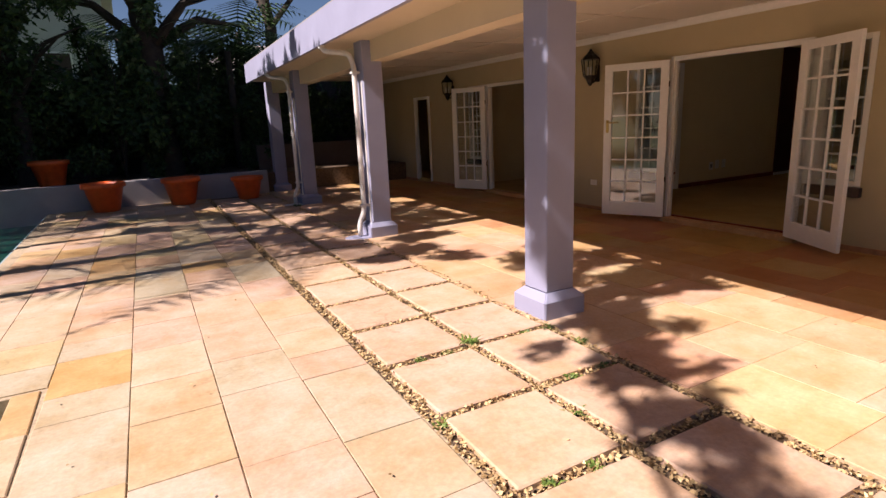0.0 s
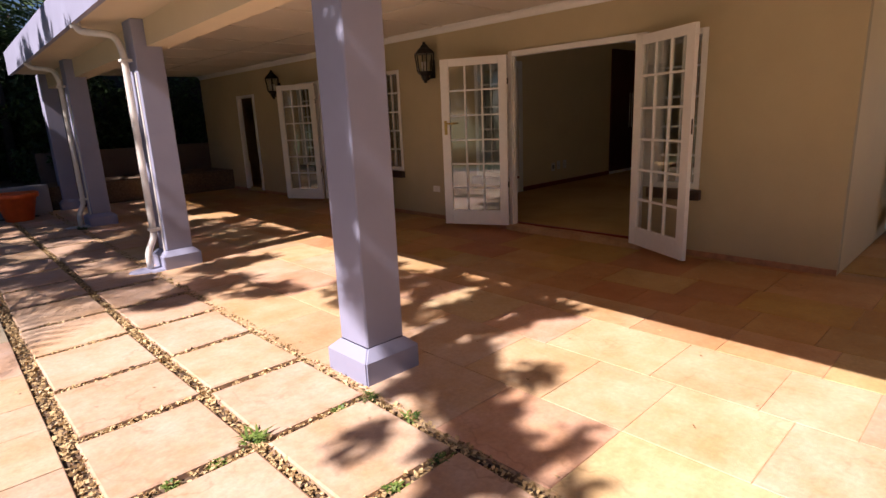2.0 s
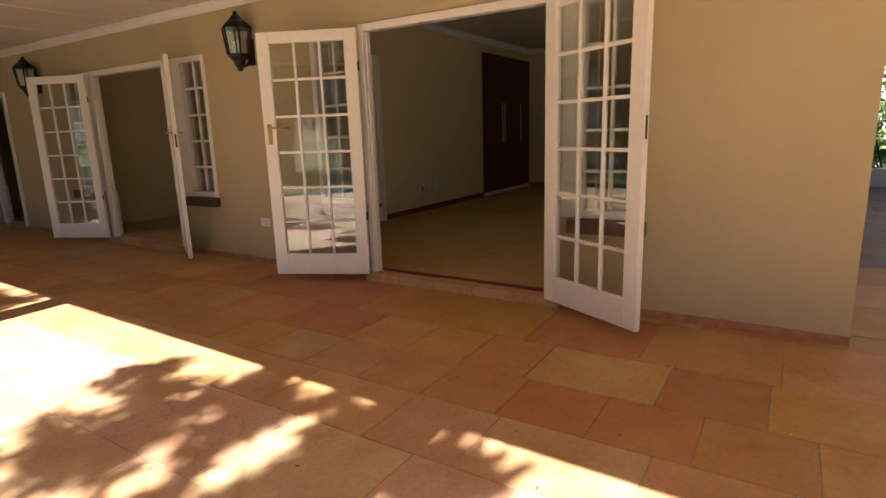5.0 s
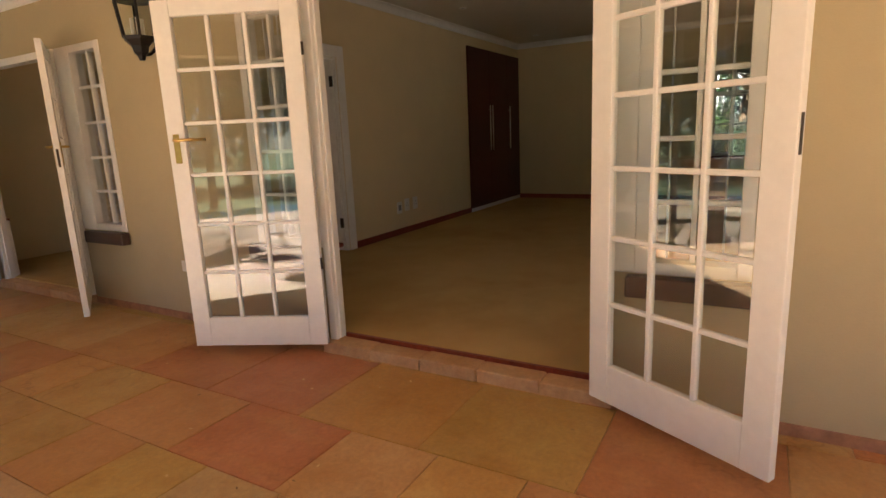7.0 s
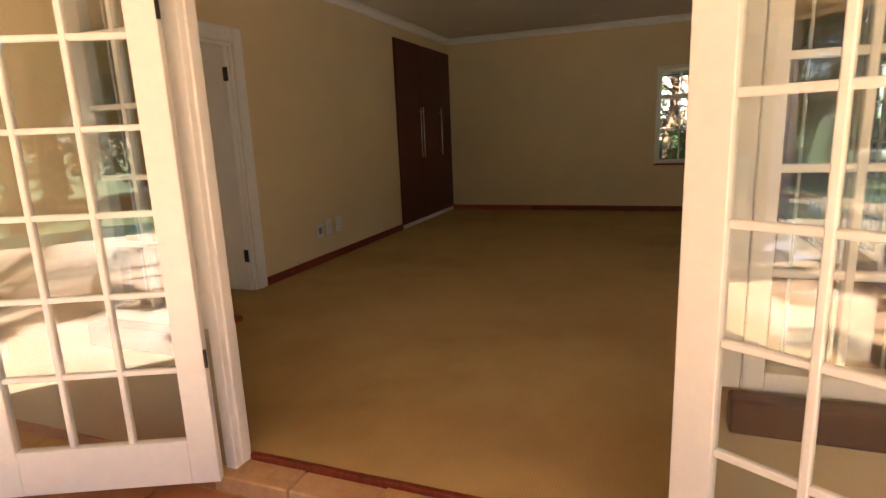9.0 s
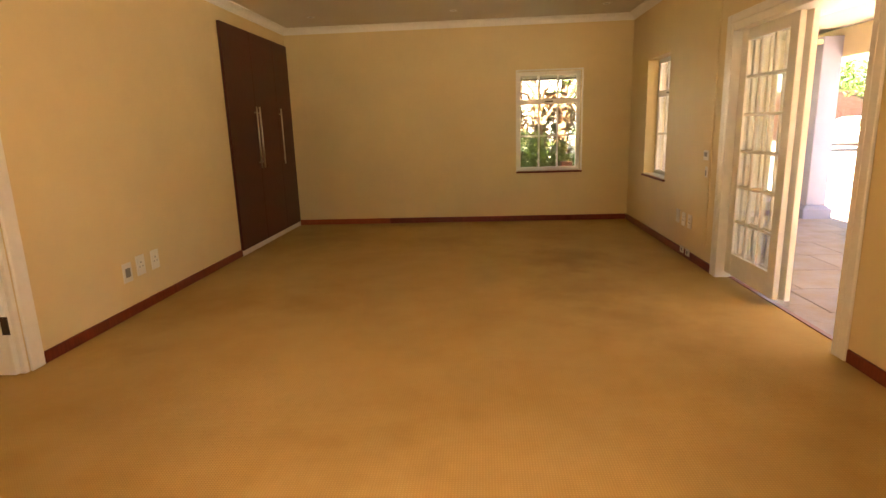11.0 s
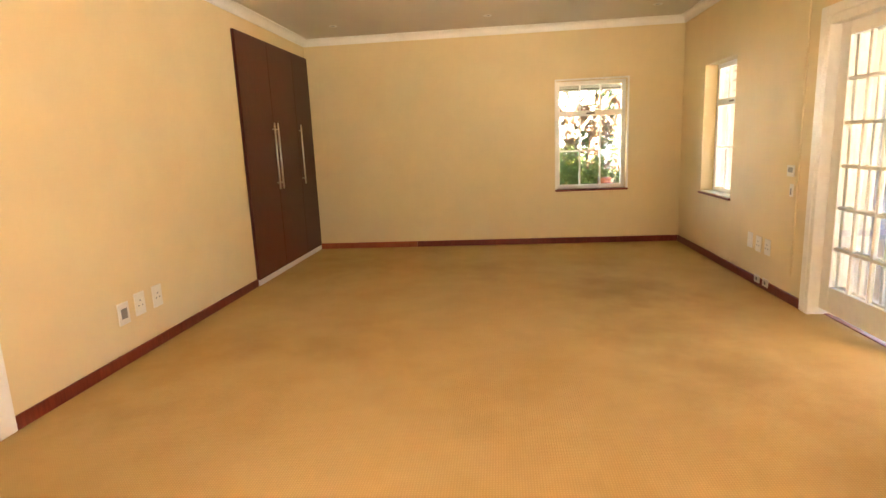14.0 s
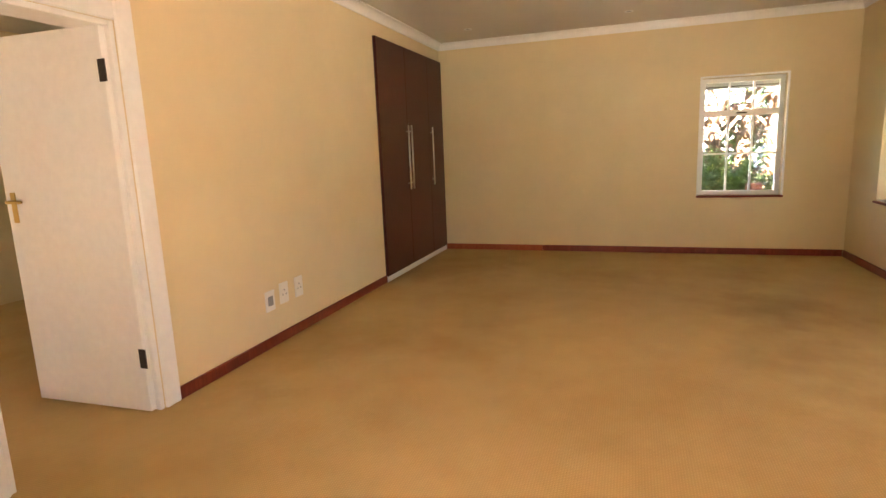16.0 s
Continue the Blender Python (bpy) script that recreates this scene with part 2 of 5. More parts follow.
def brick_mat():
    k = Mat("red_face_brick")
    n = k.node("ShaderNodeTexBrick", Scale=4.0)
    n.inputs["Color1"].default_value, n.inputs["Color2"].default_value = (0.20, 0.05, 0.03, 1), (0.25, 0.08, 0.045, 1)
    n.inputs["Mortar"].default_value = (0.35, 0.3, 0.26, 1)
    mp = k.node("ShaderNodeMapping")
    mp.inputs["Rotation"].default_value = (radians(90), 0, 0)
    k.link(k.co.outputs["Object"], mp.inputs[0])
    k.link(mp.outputs[0], n.inputs["Vector"])
    k.color(n.outputs["Color"]).rough(0.85)
    return k.m


M_CARPET = carpet_mat()
M_BRICK = brick_mat()


# ---- mesh helpers ----
def box(bm, x0, x1, y0, y1, z0, z1, bevel=0.0):
    m = Matrix.LocRotScale(((x0 + x1) / 2, (y0 + y1) / 2, (z0 + z1) / 2), None, (abs(x1 - x0), abs(y1 - y0), abs(z1 - z0)))
    v = bmesh.ops.create_cube(bm, size=1, matrix=m)["verts"]
    if bevel:
        e = {ed for q in v for ed in q.link_edges}
        bmesh.ops.bevel(bm, geom=list(e), offset=bevel, segments=1, affect="EDGES")
    return bm


def cyl(bm, p, q, r, r2=None, seg=14, caps=True):
    p, q = Vector(p), Vector(q)
    d = q - p
    m = Matrix.Translation((p + q) / 2) @ d.to_track_quat("Z", "Y").to_matrix().to_4x4()
    bmesh.ops.create_cone(bm, cap_ends=caps, segments=seg, radius1=r, radius2=r if r2 is None else r2, depth=d.length, matrix=m)
    return bm


def lathe(bm, profile, seg=24, centre=(0, 0)):
    """Turns (radius, height) pairs round the z axis."""
    rings = []
    for r, z in profile:
        rings.append([bm.verts.new((centre[0] + r * math.cos(2 * math.pi * i / seg), centre[1] + r * math.sin(2 * math.pi * i / seg), z)) for i in range(seg)])
    for a, b in zip(rings, rings[1:]):
        for i in range(seg):
            bm.faces.new((a[i], a[(i + 1) % seg], b[(i + 1) % seg], b[i]))
    return bm


def tube(bm, pts, r, seg=12):
    """A pipe along points."""
    pts = [Vector(p) for p in pts]
    rings, up = [], None
    for i, p in enumerate(pts):
        d = (pts[min(i + 1, len(pts) - 1)] - pts[max(i - 1, 0)]).normalized()
        if up is None:
            up = d.orthogonal().normalized()
        up = (up - d * up.dot(d)).normalized()
        side = d.cross(up)
        rings.append([bm.verts.new(p + r * (math.cos(2 * math.pi * k / seg) * up + math.sin(2 * math.pi * k / seg) * side)) for k in range(seg)])
    for a, b in zip(rings, rings[1:]):
        for k in range(seg):
            bm.faces.new((a[k], a[(k + 1) % seg], b[(k + 1) % seg], b[k]))
    bm.faces.new(rings[0][::-1])
    bm.faces.new(rings[-1])
    return bm


def fillet(pts, r=0.06, n=5):
    """Rounds the inner corners of a line of points."""
    pts = [Vector(p) for p in pts]
    out = [pts[0]]
    for a, b, c in zip(pts, pts[1:], pts[2:]):
        u, v = (a - b).normalized() * r, (c - b).normalized() * r
        for i in range(n + 1):
            s = i / n
            out.append((1 - s) ** 2 * (b + u) + 2 * s * (1 - s) * b + s * s * (b + v))
    return out + [pts[-1]]


def mesh_of(bm, name, smooth=False):
    bmesh.ops.recalc_face_normals(bm, faces=bm.faces)
    me = bpy.data.meshes.new(name)
    bm.to_mesh(me)
    bm.free()
    if smooth:
        me.polygons.foreach_set("use_smooth", [True] * len(me.polygons))
    return me


def part(name, bm, material, parent=None, label="", smooth=False):
    """Links a bmesh as one mesh object under a thing or a part."""
    ob = new(name, mesh_of(bm, name, smooth))
    ob.data.materials.append(material)
    if parent:
        ob.parent = parent
    if label:
        ob["label"] = label
    return ob


def thing(name, m, label, category, group="", kind=""):
    ob = new(name)
    ob.empty_display_size = 0.1
    ob.matrix_world = m
    return tagged(ob, label, category, group, kind)


def setting(name, bm, material, label, category):
    return tagged(part(name, bm, material), label, category, "", "structure")


def wall_slab(bm, along, c0, c1, a0, a1, z0, z1, holes):
    """A wall of true thickness c0..c1 that runs along 'x' or 'y' from a0 to a1, with holes (a, b, low, high) through it."""
    A = sorted({a0, a1, *[v for h in holes for v in h[:2]]})
    Z = sorted({z0, z1, *[v for h in holes for v in h[2:]]})
    full = {}
    for i in range(len(A) - 1):
        for j in range(len(Z) - 1):
            ca, cz = (A[i] + A[i + 1]) / 2, (Z[j] + Z[j + 1]) / 2
            full[i, j] = not any(h[0] < ca < h[1] and h[2] < cz < h[3] for h in holes)

    def P(a, c, z):
        return (a, c, z) if along == "x" else (c, a, z)

    def quad(*pts):
        bm.faces.new([bm.verts.new(P(*p)) for p in pts])
    for (i, j), solid in full.items():
        if not solid:
            continue
        p, q, s, t = A[i], A[i + 1], Z[j], Z[j + 1]
        for c in (c0, c1):
            quad((p, c, s), (q, c, s), (q, c, t), (p, c, t))
        if not full.get((i - 1, j)):
            quad((p, c0, s), (p, c1, s), (p, c1, t), (p, c0, t))
        if not full.get((i + 1, j)):
            quad((q, c0, s), (q, c1, s), (q, c1, t), (q, c0, t))
        if not full.get((i, j - 1)):
            quad((p, c0, s), (q, c0, s), (q, c1, s), (p, c1, s))
        if not full.get((i, j + 1)):
            quad((p, c0, t), (q, c0, t), (q, c1, t), (p, c1, t))
    bmesh.ops.remove_doubles(bm, verts=bm.verts, dist=0.0005)
    return bm


# ---- plan ----
WX, WI = 6.39, 6.49            # outer and inner face of the front wall
SY, SI = 1.42, 1.776           # outer and inner face of the side wall
RX1, RY1 = 13.73, 6.59         # far and left wall of the room
FZ, CZ = 0.085, 2.86            # room floor and ceiling
VC = 2.60                      # veranda ceiling
VEND = 14.5                    # end of the veranda
SLOPE = 0.035                  # the column row drifts from the wall


def row_x(x, y):
    return x + SLOPE * (y - 2.83)


DOOR1, DOOR2, DOOR3 = (3.17, 4.93), (7.66, 9.27), (11.75, 12.55)
WIN = {"window_1": (2.60, 3.07), "window_2": (5.03, 5.51), "window_3": (7.02, 7.50), "window_4": (9.53, 10.0)}
SIDE_DOOR = (8.84, 10.62)
SIDE_WIN = (12.14, 12.98)
FAR_WIN = (2.45, 3.33)

front_holes = [(*DOOR1, 0.0, 2.17), (*DOOR2, 0.0, 2.14), (*DOOR3, 0.0, 2.05)]
# each wide door stands between two windows in one opening
SIDE_LIGHTS = [(WIN["window_1"][0], DOOR1[0]), (DOOR1[1], WIN["window_2"][1]), (WIN["window_3"][0], DOOR2[0]), (DOOR2[1], WIN["window_4"][1])]
front_holes += [(*w, 0.66, 2.14) for w in SIDE_LIGHTS]
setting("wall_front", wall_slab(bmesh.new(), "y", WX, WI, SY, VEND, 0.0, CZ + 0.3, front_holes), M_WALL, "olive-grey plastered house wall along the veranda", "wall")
setting("wall_side", wall_slab(bmesh.new(), "x", SY, SI, WI, RX1 + 0.25, 0.0, CZ + 0.3, [(*SIDE_DOOR, 0.0, 2.2), (*SIDE_WIN, 0.80, 2.18)]), M_ROOMWALL, "cream painted side wall of the room", "wall")
setting("wall_far", wall_slab(bmesh.new(), "y", RX1, RX1 + 0.25, SI, RY1 + 0.2, 0.0, CZ + 0.3, [(*FAR_WIN, 0.80, 2.17)]), M_ROOMWALL, "cream painted far wall of the room", "wall")
IDOOR = (7.78, 8.625)
setting("wall_left", wall_slab(bmesh.new(), "x", RY1, RY1 + 0.2, WI, RX1, 0.0, CZ + 0.3, [(*IDOOR, 0.0, 2.17)]), M_ROOMWALL, "cream painted left wall of the room", "wall")
# inner lining of the front wall, painted cream on the room side
setting("wall_inner", wall_slab(bmesh.new(), "y", WI, WI + 0.012, SI, RY1, FZ, CZ, [(DOOR1[0], DOOR1[1], 0.0, 2.17)] + [(*w, 0.66, 2.14) for w in SIDE_LIGHTS[:2]]), M_ROOMWALL, "cream painted inner face of the front wall", "wall")
setting("floor", box(box(bmesh.new(), WI - 0.02, RX1, SI, RY1, -0.1, FZ), SIDE_DOOR[0] + 0.05, SIDE_DOOR[1] - 0.05, SI - 0.10, SI, -0.1, FZ), M_CARPET, "beige ribbed carpet with worn darker patches", "floor")
setting("ceiling", box(bmesh.new(), WI, RX1, SI, RY1, CZ, CZ + 0.1), M_CEIL, "white plastered ceiling of the room", "ceiling")


def cornice(bm, along, wall, inward, a0, a1, z, h=0.085, d=0.085):
    """A coved cornice along a wall under a ceiling at z."""
    n = 6
    prof = [(0, -h), (0.012, -h)]
    prof += [(0.012 + (d - 0.024) * (1 - math.cos(math.pi / 2 * i / n)), -h + 0.012 + (h - 0.024) * math.sin(math.pi / 2 * i / n)) for i in range(n + 1)]
    prof += [(d, -0.012), (d, 0)]
    ends = []
    for a in (a0, a1):
        ends.append([bm.verts.new((a, wall + inward * p, z + q) if along == "x" else (wall + inward * p, a, z + q)) for p, q in prof])
    for i in range(len(prof) - 1):
        bm.faces.new((ends[0][i], ends[0][i + 1], ends[1][i + 1], ends[1][i]))
    return bm


bm = bmesh.new()
cornice(bm, "x", RY1, -1, WI + 0.012, RX1, CZ)
cornice(bm, "x", SI, 1, WI + 0.012, RX1, CZ)
cornice(bm, "y", RX1, -1, SI, RY1, CZ)
cornice(bm, "y", WI + 0.012, 1, SI, RY1, CZ)
setting("trim_cornice_room", bm, M_WHITE, "white coved cornice round the room", "cornice")

# baseboards
def baseboard(bm, along, wall, inward, a0, a1):
    t = inward * 0.016
    lo, hi = sorted((wall, wall + t))
    if along == "x":
        box(bm, a0, a1, lo, hi, FZ, FZ + 0.078, 0.003)
    else:
        box(bm, lo, hi, a0, a1, FZ, FZ + 0.078, 0.003)


for k, (al, w, d, a0, a1) in enumerate([("x", RY1, -1, 8.737, 11.68), ("y", RX1, -1, SI + 0.016, 5.21), ("y", RX1, -1, 5.212, RY1), ("x", SI, 1, 10.69, RX1 - 0.016), ("x", SI, 1, WI + 0.03, 8.76),
                                        ("y", WI + 0.012, 1, 4.935, RY1 - 0.016), ("y", WI + 0.012, 1, SI + 0.016, 3.165), ("x", RY1, -1, WI + 0.03, 7.62)]):
    bm = bmesh.new()
    baseboard(bm, al, w, d, a0, a1)
    setting(f"baseboard_{k + 1}", bm, M_ORANGEWOOD if k == 2 else M_REDWOOD, "lighter orange-red length of skirting board" if k == 2 else "dark red mahogany skirting board", "baseboard")

# ---- ground, terrace base ----
setting("ground", box(bmesh.new(), -150, 150, -150, 150, -0.42, -0.30), M_GRASS, "lawn and soil reaching away round the house", "ground")
bm = bmesh.new()
box(bm, -0.80, 1.16, -6, 3.66, -0.3, -0.010)
box(bm, -1.55, 1.16, 3.66, 13.3, -0.3, -0.010)
setting("pavement_terrace", bm, M_MORTAR, "mortar bed under the terrace slabs", "pavement")
setting("ground_joints", box(bmesh.new(), 1.12, 2.6, -6, 13.2, -0.3, -0.022), M_SOIL, "soil bed between the stepping stones", "ground")
veranda = setting("floor_veranda", box(bmesh.new(), 2.5, WX + 0.2, -2.2, VEND, -0.3, -0.006), M_VMORTAR, "sandstone paved veranda floor", "floor")
setting("floor_side_patio", box(bmesh.new(), WX + 0.2, 17.0, -2.2, SY + 0.1, -0.3, -0.008), M_VMORTAR, "paved floor of the side patio", "floor")
setting("road", box(bmesh.new(), 6, 60, -30, -2.2, -0.3, -0.03), M_PAVE, "pale sunlit paved driveway", "road")

# ---- roof, beam, soffit ----
ROT = -math.degrees(math.atan(SLOPE))


def along_row(bm):
    bmesh.ops.transform(bm, matrix=Matrix.Translation((2.54, 2.83, 0)) @ Matrix.Rotation(radians(ROT), 4, "Z") @ Matrix.Translation((-2.54, -2.83, 0)), verts=bm.verts)
    return bm


FX = 2.17   # outer face of the fascia
setting("ceiling_veranda", box(bmesh.new(), 2.9, WX + 0.0, -1.25, VEND, VC, VC + 0.06), M_CEIL, "cream boarded veranda ceiling with cover strips", "ceiling")
setting("ceiling_side", box(bmesh.new(), WX, 16.6, -1.25, SY, VC, VC + 0.06), M_CEIL, "cream boarded side patio ceiling", "ceiling")
bm = along_row(box(bmesh.new(), FX, FX + 0.05, -1.45, 13.2, 2.47, 2.86))
setting("trim_fascia", bm, M_COLUMN, "lavender-grey fascia board of the veranda roof", "fascia")
bm = along_row(box(bmesh.new(), FX + 0.05, 2.72, -1.40, 13.2, 2.50, 2.54))
setting("ceiling_soffit", bm, M_CREAM, "cream painted soffit of the overhanging eave", "ceiling")
bm = along_row(box(bmesh.new(), 2.72, 2.95, -1.15, 13.2, 2.25, 2.62))
setting("beam_front", bm, M_CREAM, "cream painted beam over the columns", "beam")
setting("beam_side", box(bmesh.new(), 2.95, 16.6, -1.30, -1.08, 2.22, 2.62), M_CREAM, "cream painted beam along the side patio", "beam")
bm = bmesh.new()
along_row(box(bm, FX + 0.051, 6.0, -1.42, 13.2, 2.67, 2.91))
box(bm, 5.6, WX - 0.002, -1.38, VEND, 2.672, 2.828)
box(bm, WX - 0.002, 16.8, -1.38, SY - 0.002, 2.672, 2.828)
setting("roof", bm, M_ROOF, "low roof slab over the veranda", "roof")
# carried unseen past the rear eave to x 16.2, shading the garden
setting("roof_house", box(bmesh.new(), WX, 16.2, SI, 24, CZ + 0.3, CZ + 0.5), M_ROOF, "roof over the house, extended unseen to shade the rear garden", "roof")
bm = bmesh.new()
cornice(bm, "y", WX, -1, SY, VEND, VC, 0.08, 0.08)
setting("trim_cornice_veranda", bm, M_WHITE, "white cornice under the veranda ceiling", "cornice")
bm = bmesh.new()
for i in range(14):
    y = -0.9 + i * 1.15
    box(bm, 2.96, WX - 0.08, y - 0.02, y + 0.02, VC - 0.012, VC)
for x in (3.9, 5.1):
    box(bm, x - 0.02, x + 0.02, -1.2, VEND, VC - 0.010, VC)
setting("trim_ceiling_strips", bm, M_CEIL, "thin cover strips on the veranda ceiling", "trim")


# ---- columns ----
def column(x, y, gutter=False):
    c = thing("column", pose(x, y, 0), "square lavender-grey plastered column on a chamfered plinth", "column", "veranda columns")
    bm = bmesh.new()
    h, s = 0.19, 0.133
    b = [(0.0, 0.195), (0.135, 0.195), (h, s + 0.004), (h + 0.001, s)]
    rings = []
    for z, r in b:
        rings.append([bm.verts.new((u * r, v * r, z)) for u, v in ((-1, -1), (1, -1), (1, 1), (-1, 1))])
    for p, q in zip(rings, rings[1:]):
        for i in range(4):
            bm.faces.new((p[i], p[(i + 1) % 4], q[(i + 1) % 4], q[i]))
    bmesh.ops.bevel(bm, geom=[e for e in bm.edges if abs(e.verts[0].co.z - e.verts[1].co.z) > 0.05], offset=0.008, segments=2, affect="EDGES")
    part("plinth", bm, M_COLUMN, c)
    part("shaft", box(bmesh.new(), -s, s, -s, s, h, 2.50, 0.008), M_COLUMN, c)
    return c


CY = [3.02, 6.75, 10.6, 13.3]
for y in CY:
    column(row_x(2.728, y), y)


def downpipe(x, y):
    """Down-pipe from the eave to the ground beside a column's outer face."""
    d = thing("downpipe", pose(x, y, 0), "off-white painted metal downpipe beside a veranda column", "downpipe", "veranda downpipes")
    pts = fillet([(-0.36, 0.30, 2.50), (-0.36, 0.28, 2.41), (-0.10, 0.05, 2.36), (-0.06, 0.0, 2.20), (-0.06, 0.0, 0.34), (-0.16, -0.06, 0.20), (-0.16, -0.06, 0.03)], 0.07)
    part("pipe", tube(bmesh.new(), pts, 0.034), M_OFFWHITE, d, "", True)
    for z in (2.12, 0.42):
        part("bracket", box(bmesh.new(), -0.105, 0.0, -0.045, 0.045, z - 0.015, z + 0.015, 0.004), M_OFFWHITE, d)
    part("collar", cyl(bmesh.new(), (-0.36, 0.30, 2.44), (-0.36, 0.30, 2.50), 0.048), M_OFFWHITE, d)
    part("conduit", cyl(bmesh.new(), (0.0, -0.075, 0.1), (0.0, -0.075, 2.0), 0.011), M_OFFWHITE, d, "thin white conduit")
    return d


for y in CY[1:3]:
    downpipe(row_x(2.59, y), y)


def drain_pad(x, y, mat, label):
    d = bmesh.new()
    lathe(d, [(0.001, 0.012), (0.15, 0.012), (0.20, 0.006), (0.22, -0.03)], 18)
    bmesh.ops.scale(d, vec=(1.0, 0.72, 1.0), verts=d.verts)
    ob = part("drain_pad", d, mat, None, "", True)
    ob.location = (x, y, 0.006)
    return tagged(ob, label, "drain pad")


drain_pad(row_x(2.42, 6.69), 6.69, M_COLUMN, "lavender painted splash pad under the downpipe")
drain_pad(row_x(2.42, 10.54), 10.54, M_OFFWHITE, "pale splash pad under the far downpipe")


# ---- french doors and windows ----
def glazed_leaf(name, w, h, cols, rows, m, label, group="", bottom=0.185, thick=0.042, furniture=2):
    """A glazed door leaf: hinge edge at x = 0, free edge at x = w."""
    d = thing(name, m, label, "french door", group)
    st, top, mu, t = 0.108, 0.09, 0.022, thick / 2
    for x0 in (0, w - st):
        part("stile", box(bmesh.new(), x0, x0 + st, -t, t, 0, h, 0.003), M_WHITE, d)
    part("bottom_rail", box(bmesh.new(), st, w - st, -t + 0.002, t - 0.002, 0, bottom, 0.003), M_WHITE, d)
    part("top_rail", box(bmesh.new(), st, w - st, -t + 0.002, t - 0.002, h - top, h, 0.003), M_WHITE, d)
    gw, gh = (w - 2 * st), (h - top - bottom)
    pw, ph = (gw - (cols - 1) * mu) / cols, (gh - (rows - 1) * mu) / rows
    for i in range(1, cols):
        x = st + i * (pw + mu) - mu
        part("glazing_bar", box(bmesh.new(), x, x + mu, -t + 0.006, t - 0.006, bottom, h - top, 0.004), M_WHITE, d)
    for j in range(1, rows):
        z = bottom + j * (ph + mu) - mu
        part("glazing_bar", box(bmesh.new(), st, w - st, -t + 0.009, t - 0.009, z, z + mu, 0.004), M_WHITE, d)
    for i in range(cols):
        for j in range(rows):
            x, z = st + i * (pw + mu), bottom + j * (ph + mu)
            p = part("pane", box(bmesh.new(), x - 0.003, x + pw + 0.003, -0.002, 0.002, z - 0.003, z + ph + 0.003), M_GLASS, d, "clear glass pane")
            p.visible_shadow = False
            p.rotation_euler = (random.uniform(-1, 1) * 0.0015, 0, random.uniform(-1, 1) * 0.0015)
    if furniture:
        x = w - st / 2
        part("edge_bolt", box(bmesh.new(), w, w + 0.003, -0.008, 0.008, 1.14, 1.27, 0.001), M_BRONZE, d, "dark bronze lock plate")
    if furniture == 2:
        for s in (-1, 1):
            hd = part("handle_plate", box(bmesh.new(), x - 0.02, x + 0.02, s * t, s * (t + 0.006), 1.15, 1.32, 0.003) if s > 0 else box(bmesh.new(), x - 0.02, x + 0.02, -t - 0.006, -t, 1.15, 1.32, 0.003), M_BRASS, d, "brass lever handle")
            bm = tube(bmesh.new(), fillet([(x, s * t, 1.285), (x, s * (t + 0.045), 1.285), (x - 0.13, s * (t + 0.045), 1.285)], 0.02), 0.009, 10)
            part("lever", bm, M_BRASS, hd, "", True)
    if furniture:
        for z in (0.52, h - 0.30):
            part("hinge", cyl(bmesh.new(), (-0.006, t, z - 0.035), (-0.006, t, z + 0.035), 0.007), M_BRONZE, d, "dark bronze hinge")
    return d


def door_frame(name, y0, y1, h, label):
    """White frame lining a doorway in the front wall."""
    bm = bmesh.new()
    a, b = WX - 0.03, WX + 0.065
    box(bm, a, b, y0, y0 + 0.055, 0.05, h, 0.004)
    box(bm, a, b, y1 - 0.055, y1, 0.05, h, 0.004)
    box(bm, a + 0.002, b - 0.002, y0 + 0.055, y1 - 0.055, h - 0.06, h, 0.004)
    for s, y in ((1, y0), (-1, y1)):
        lo, hi = sorted((y, y + s * 0.02))
        box(bm, b + 0.001, WI + 0.004, lo, hi, FZ, 0.655, 0.003)
    for off, dep in ((0.006, 0.055), (0.012, 0.075)):
        box(bm, a + 0.03, a + dep, y0 + 0.05, y0 + 0.055 + off, 0.08, h - 0.062, 0.002)
        box(bm, a + 0.03, a + dep, y1 - 0.055 - off, y1 - 0.05, 0.08, h - 0.062, 0.002)
    return setting(name, bm, M_WHITE, label, "door frame")


door_frame("door_1", *DOOR1, 2.17, "white painted frame of the wide french door")
door_frame("door_2", *DOOR2, 2.14, "white painted frame of a french door")
door_frame("door_3", *DOOR3, 2.05, "white painted frame of a doorway at the end")
bm = bmesh.new()
for (p, q), (r, s) in zip(SIDE_LIGHTS, (WIN["window_1"], WIN["window_2"], WIN["window_3"], WIN["window_4"])):
    lo, hi = (s, q) if s < q - 0.01 else (p, r)
    box(bm, WX - 0.008, WX + 0.062, lo + 0.001, hi - 0.001, 0.66, 2.14, 0.004)
setting("trim_door_posts", bm, M_WHITE, "white posts between the doors and their side windows", "trim")
LZ = 0.07
glazed_leaf("french_door", 0.855, 2.06, 3, 6, pose(6.29, 4.885, LZ, 0, 0, 114.8), "white french door leaf with small panes, swung open", "french doors")
glazed_leaf("french_door", 0.845, 2.06, 3, 6, pose(6.285, 3.235, LZ, 0, 0, -118.6), "white french door leaf with small panes, swung open", "french doors", furniture=1)
glazed_leaf("french_door", 0.78, 2.03, 3, 6, pose(6.355, 7.70, LZ, 0, 0, -119.5), "white french door leaf with small panes, swung open", "french doors")
glazed_leaf("french_door", 0.80, 2.03, 3, 6, pose(6.31, 9.25, LZ, 0, 0, 114.3), "white french door leaf with small panes, swung open", "french doors", furniture=1)


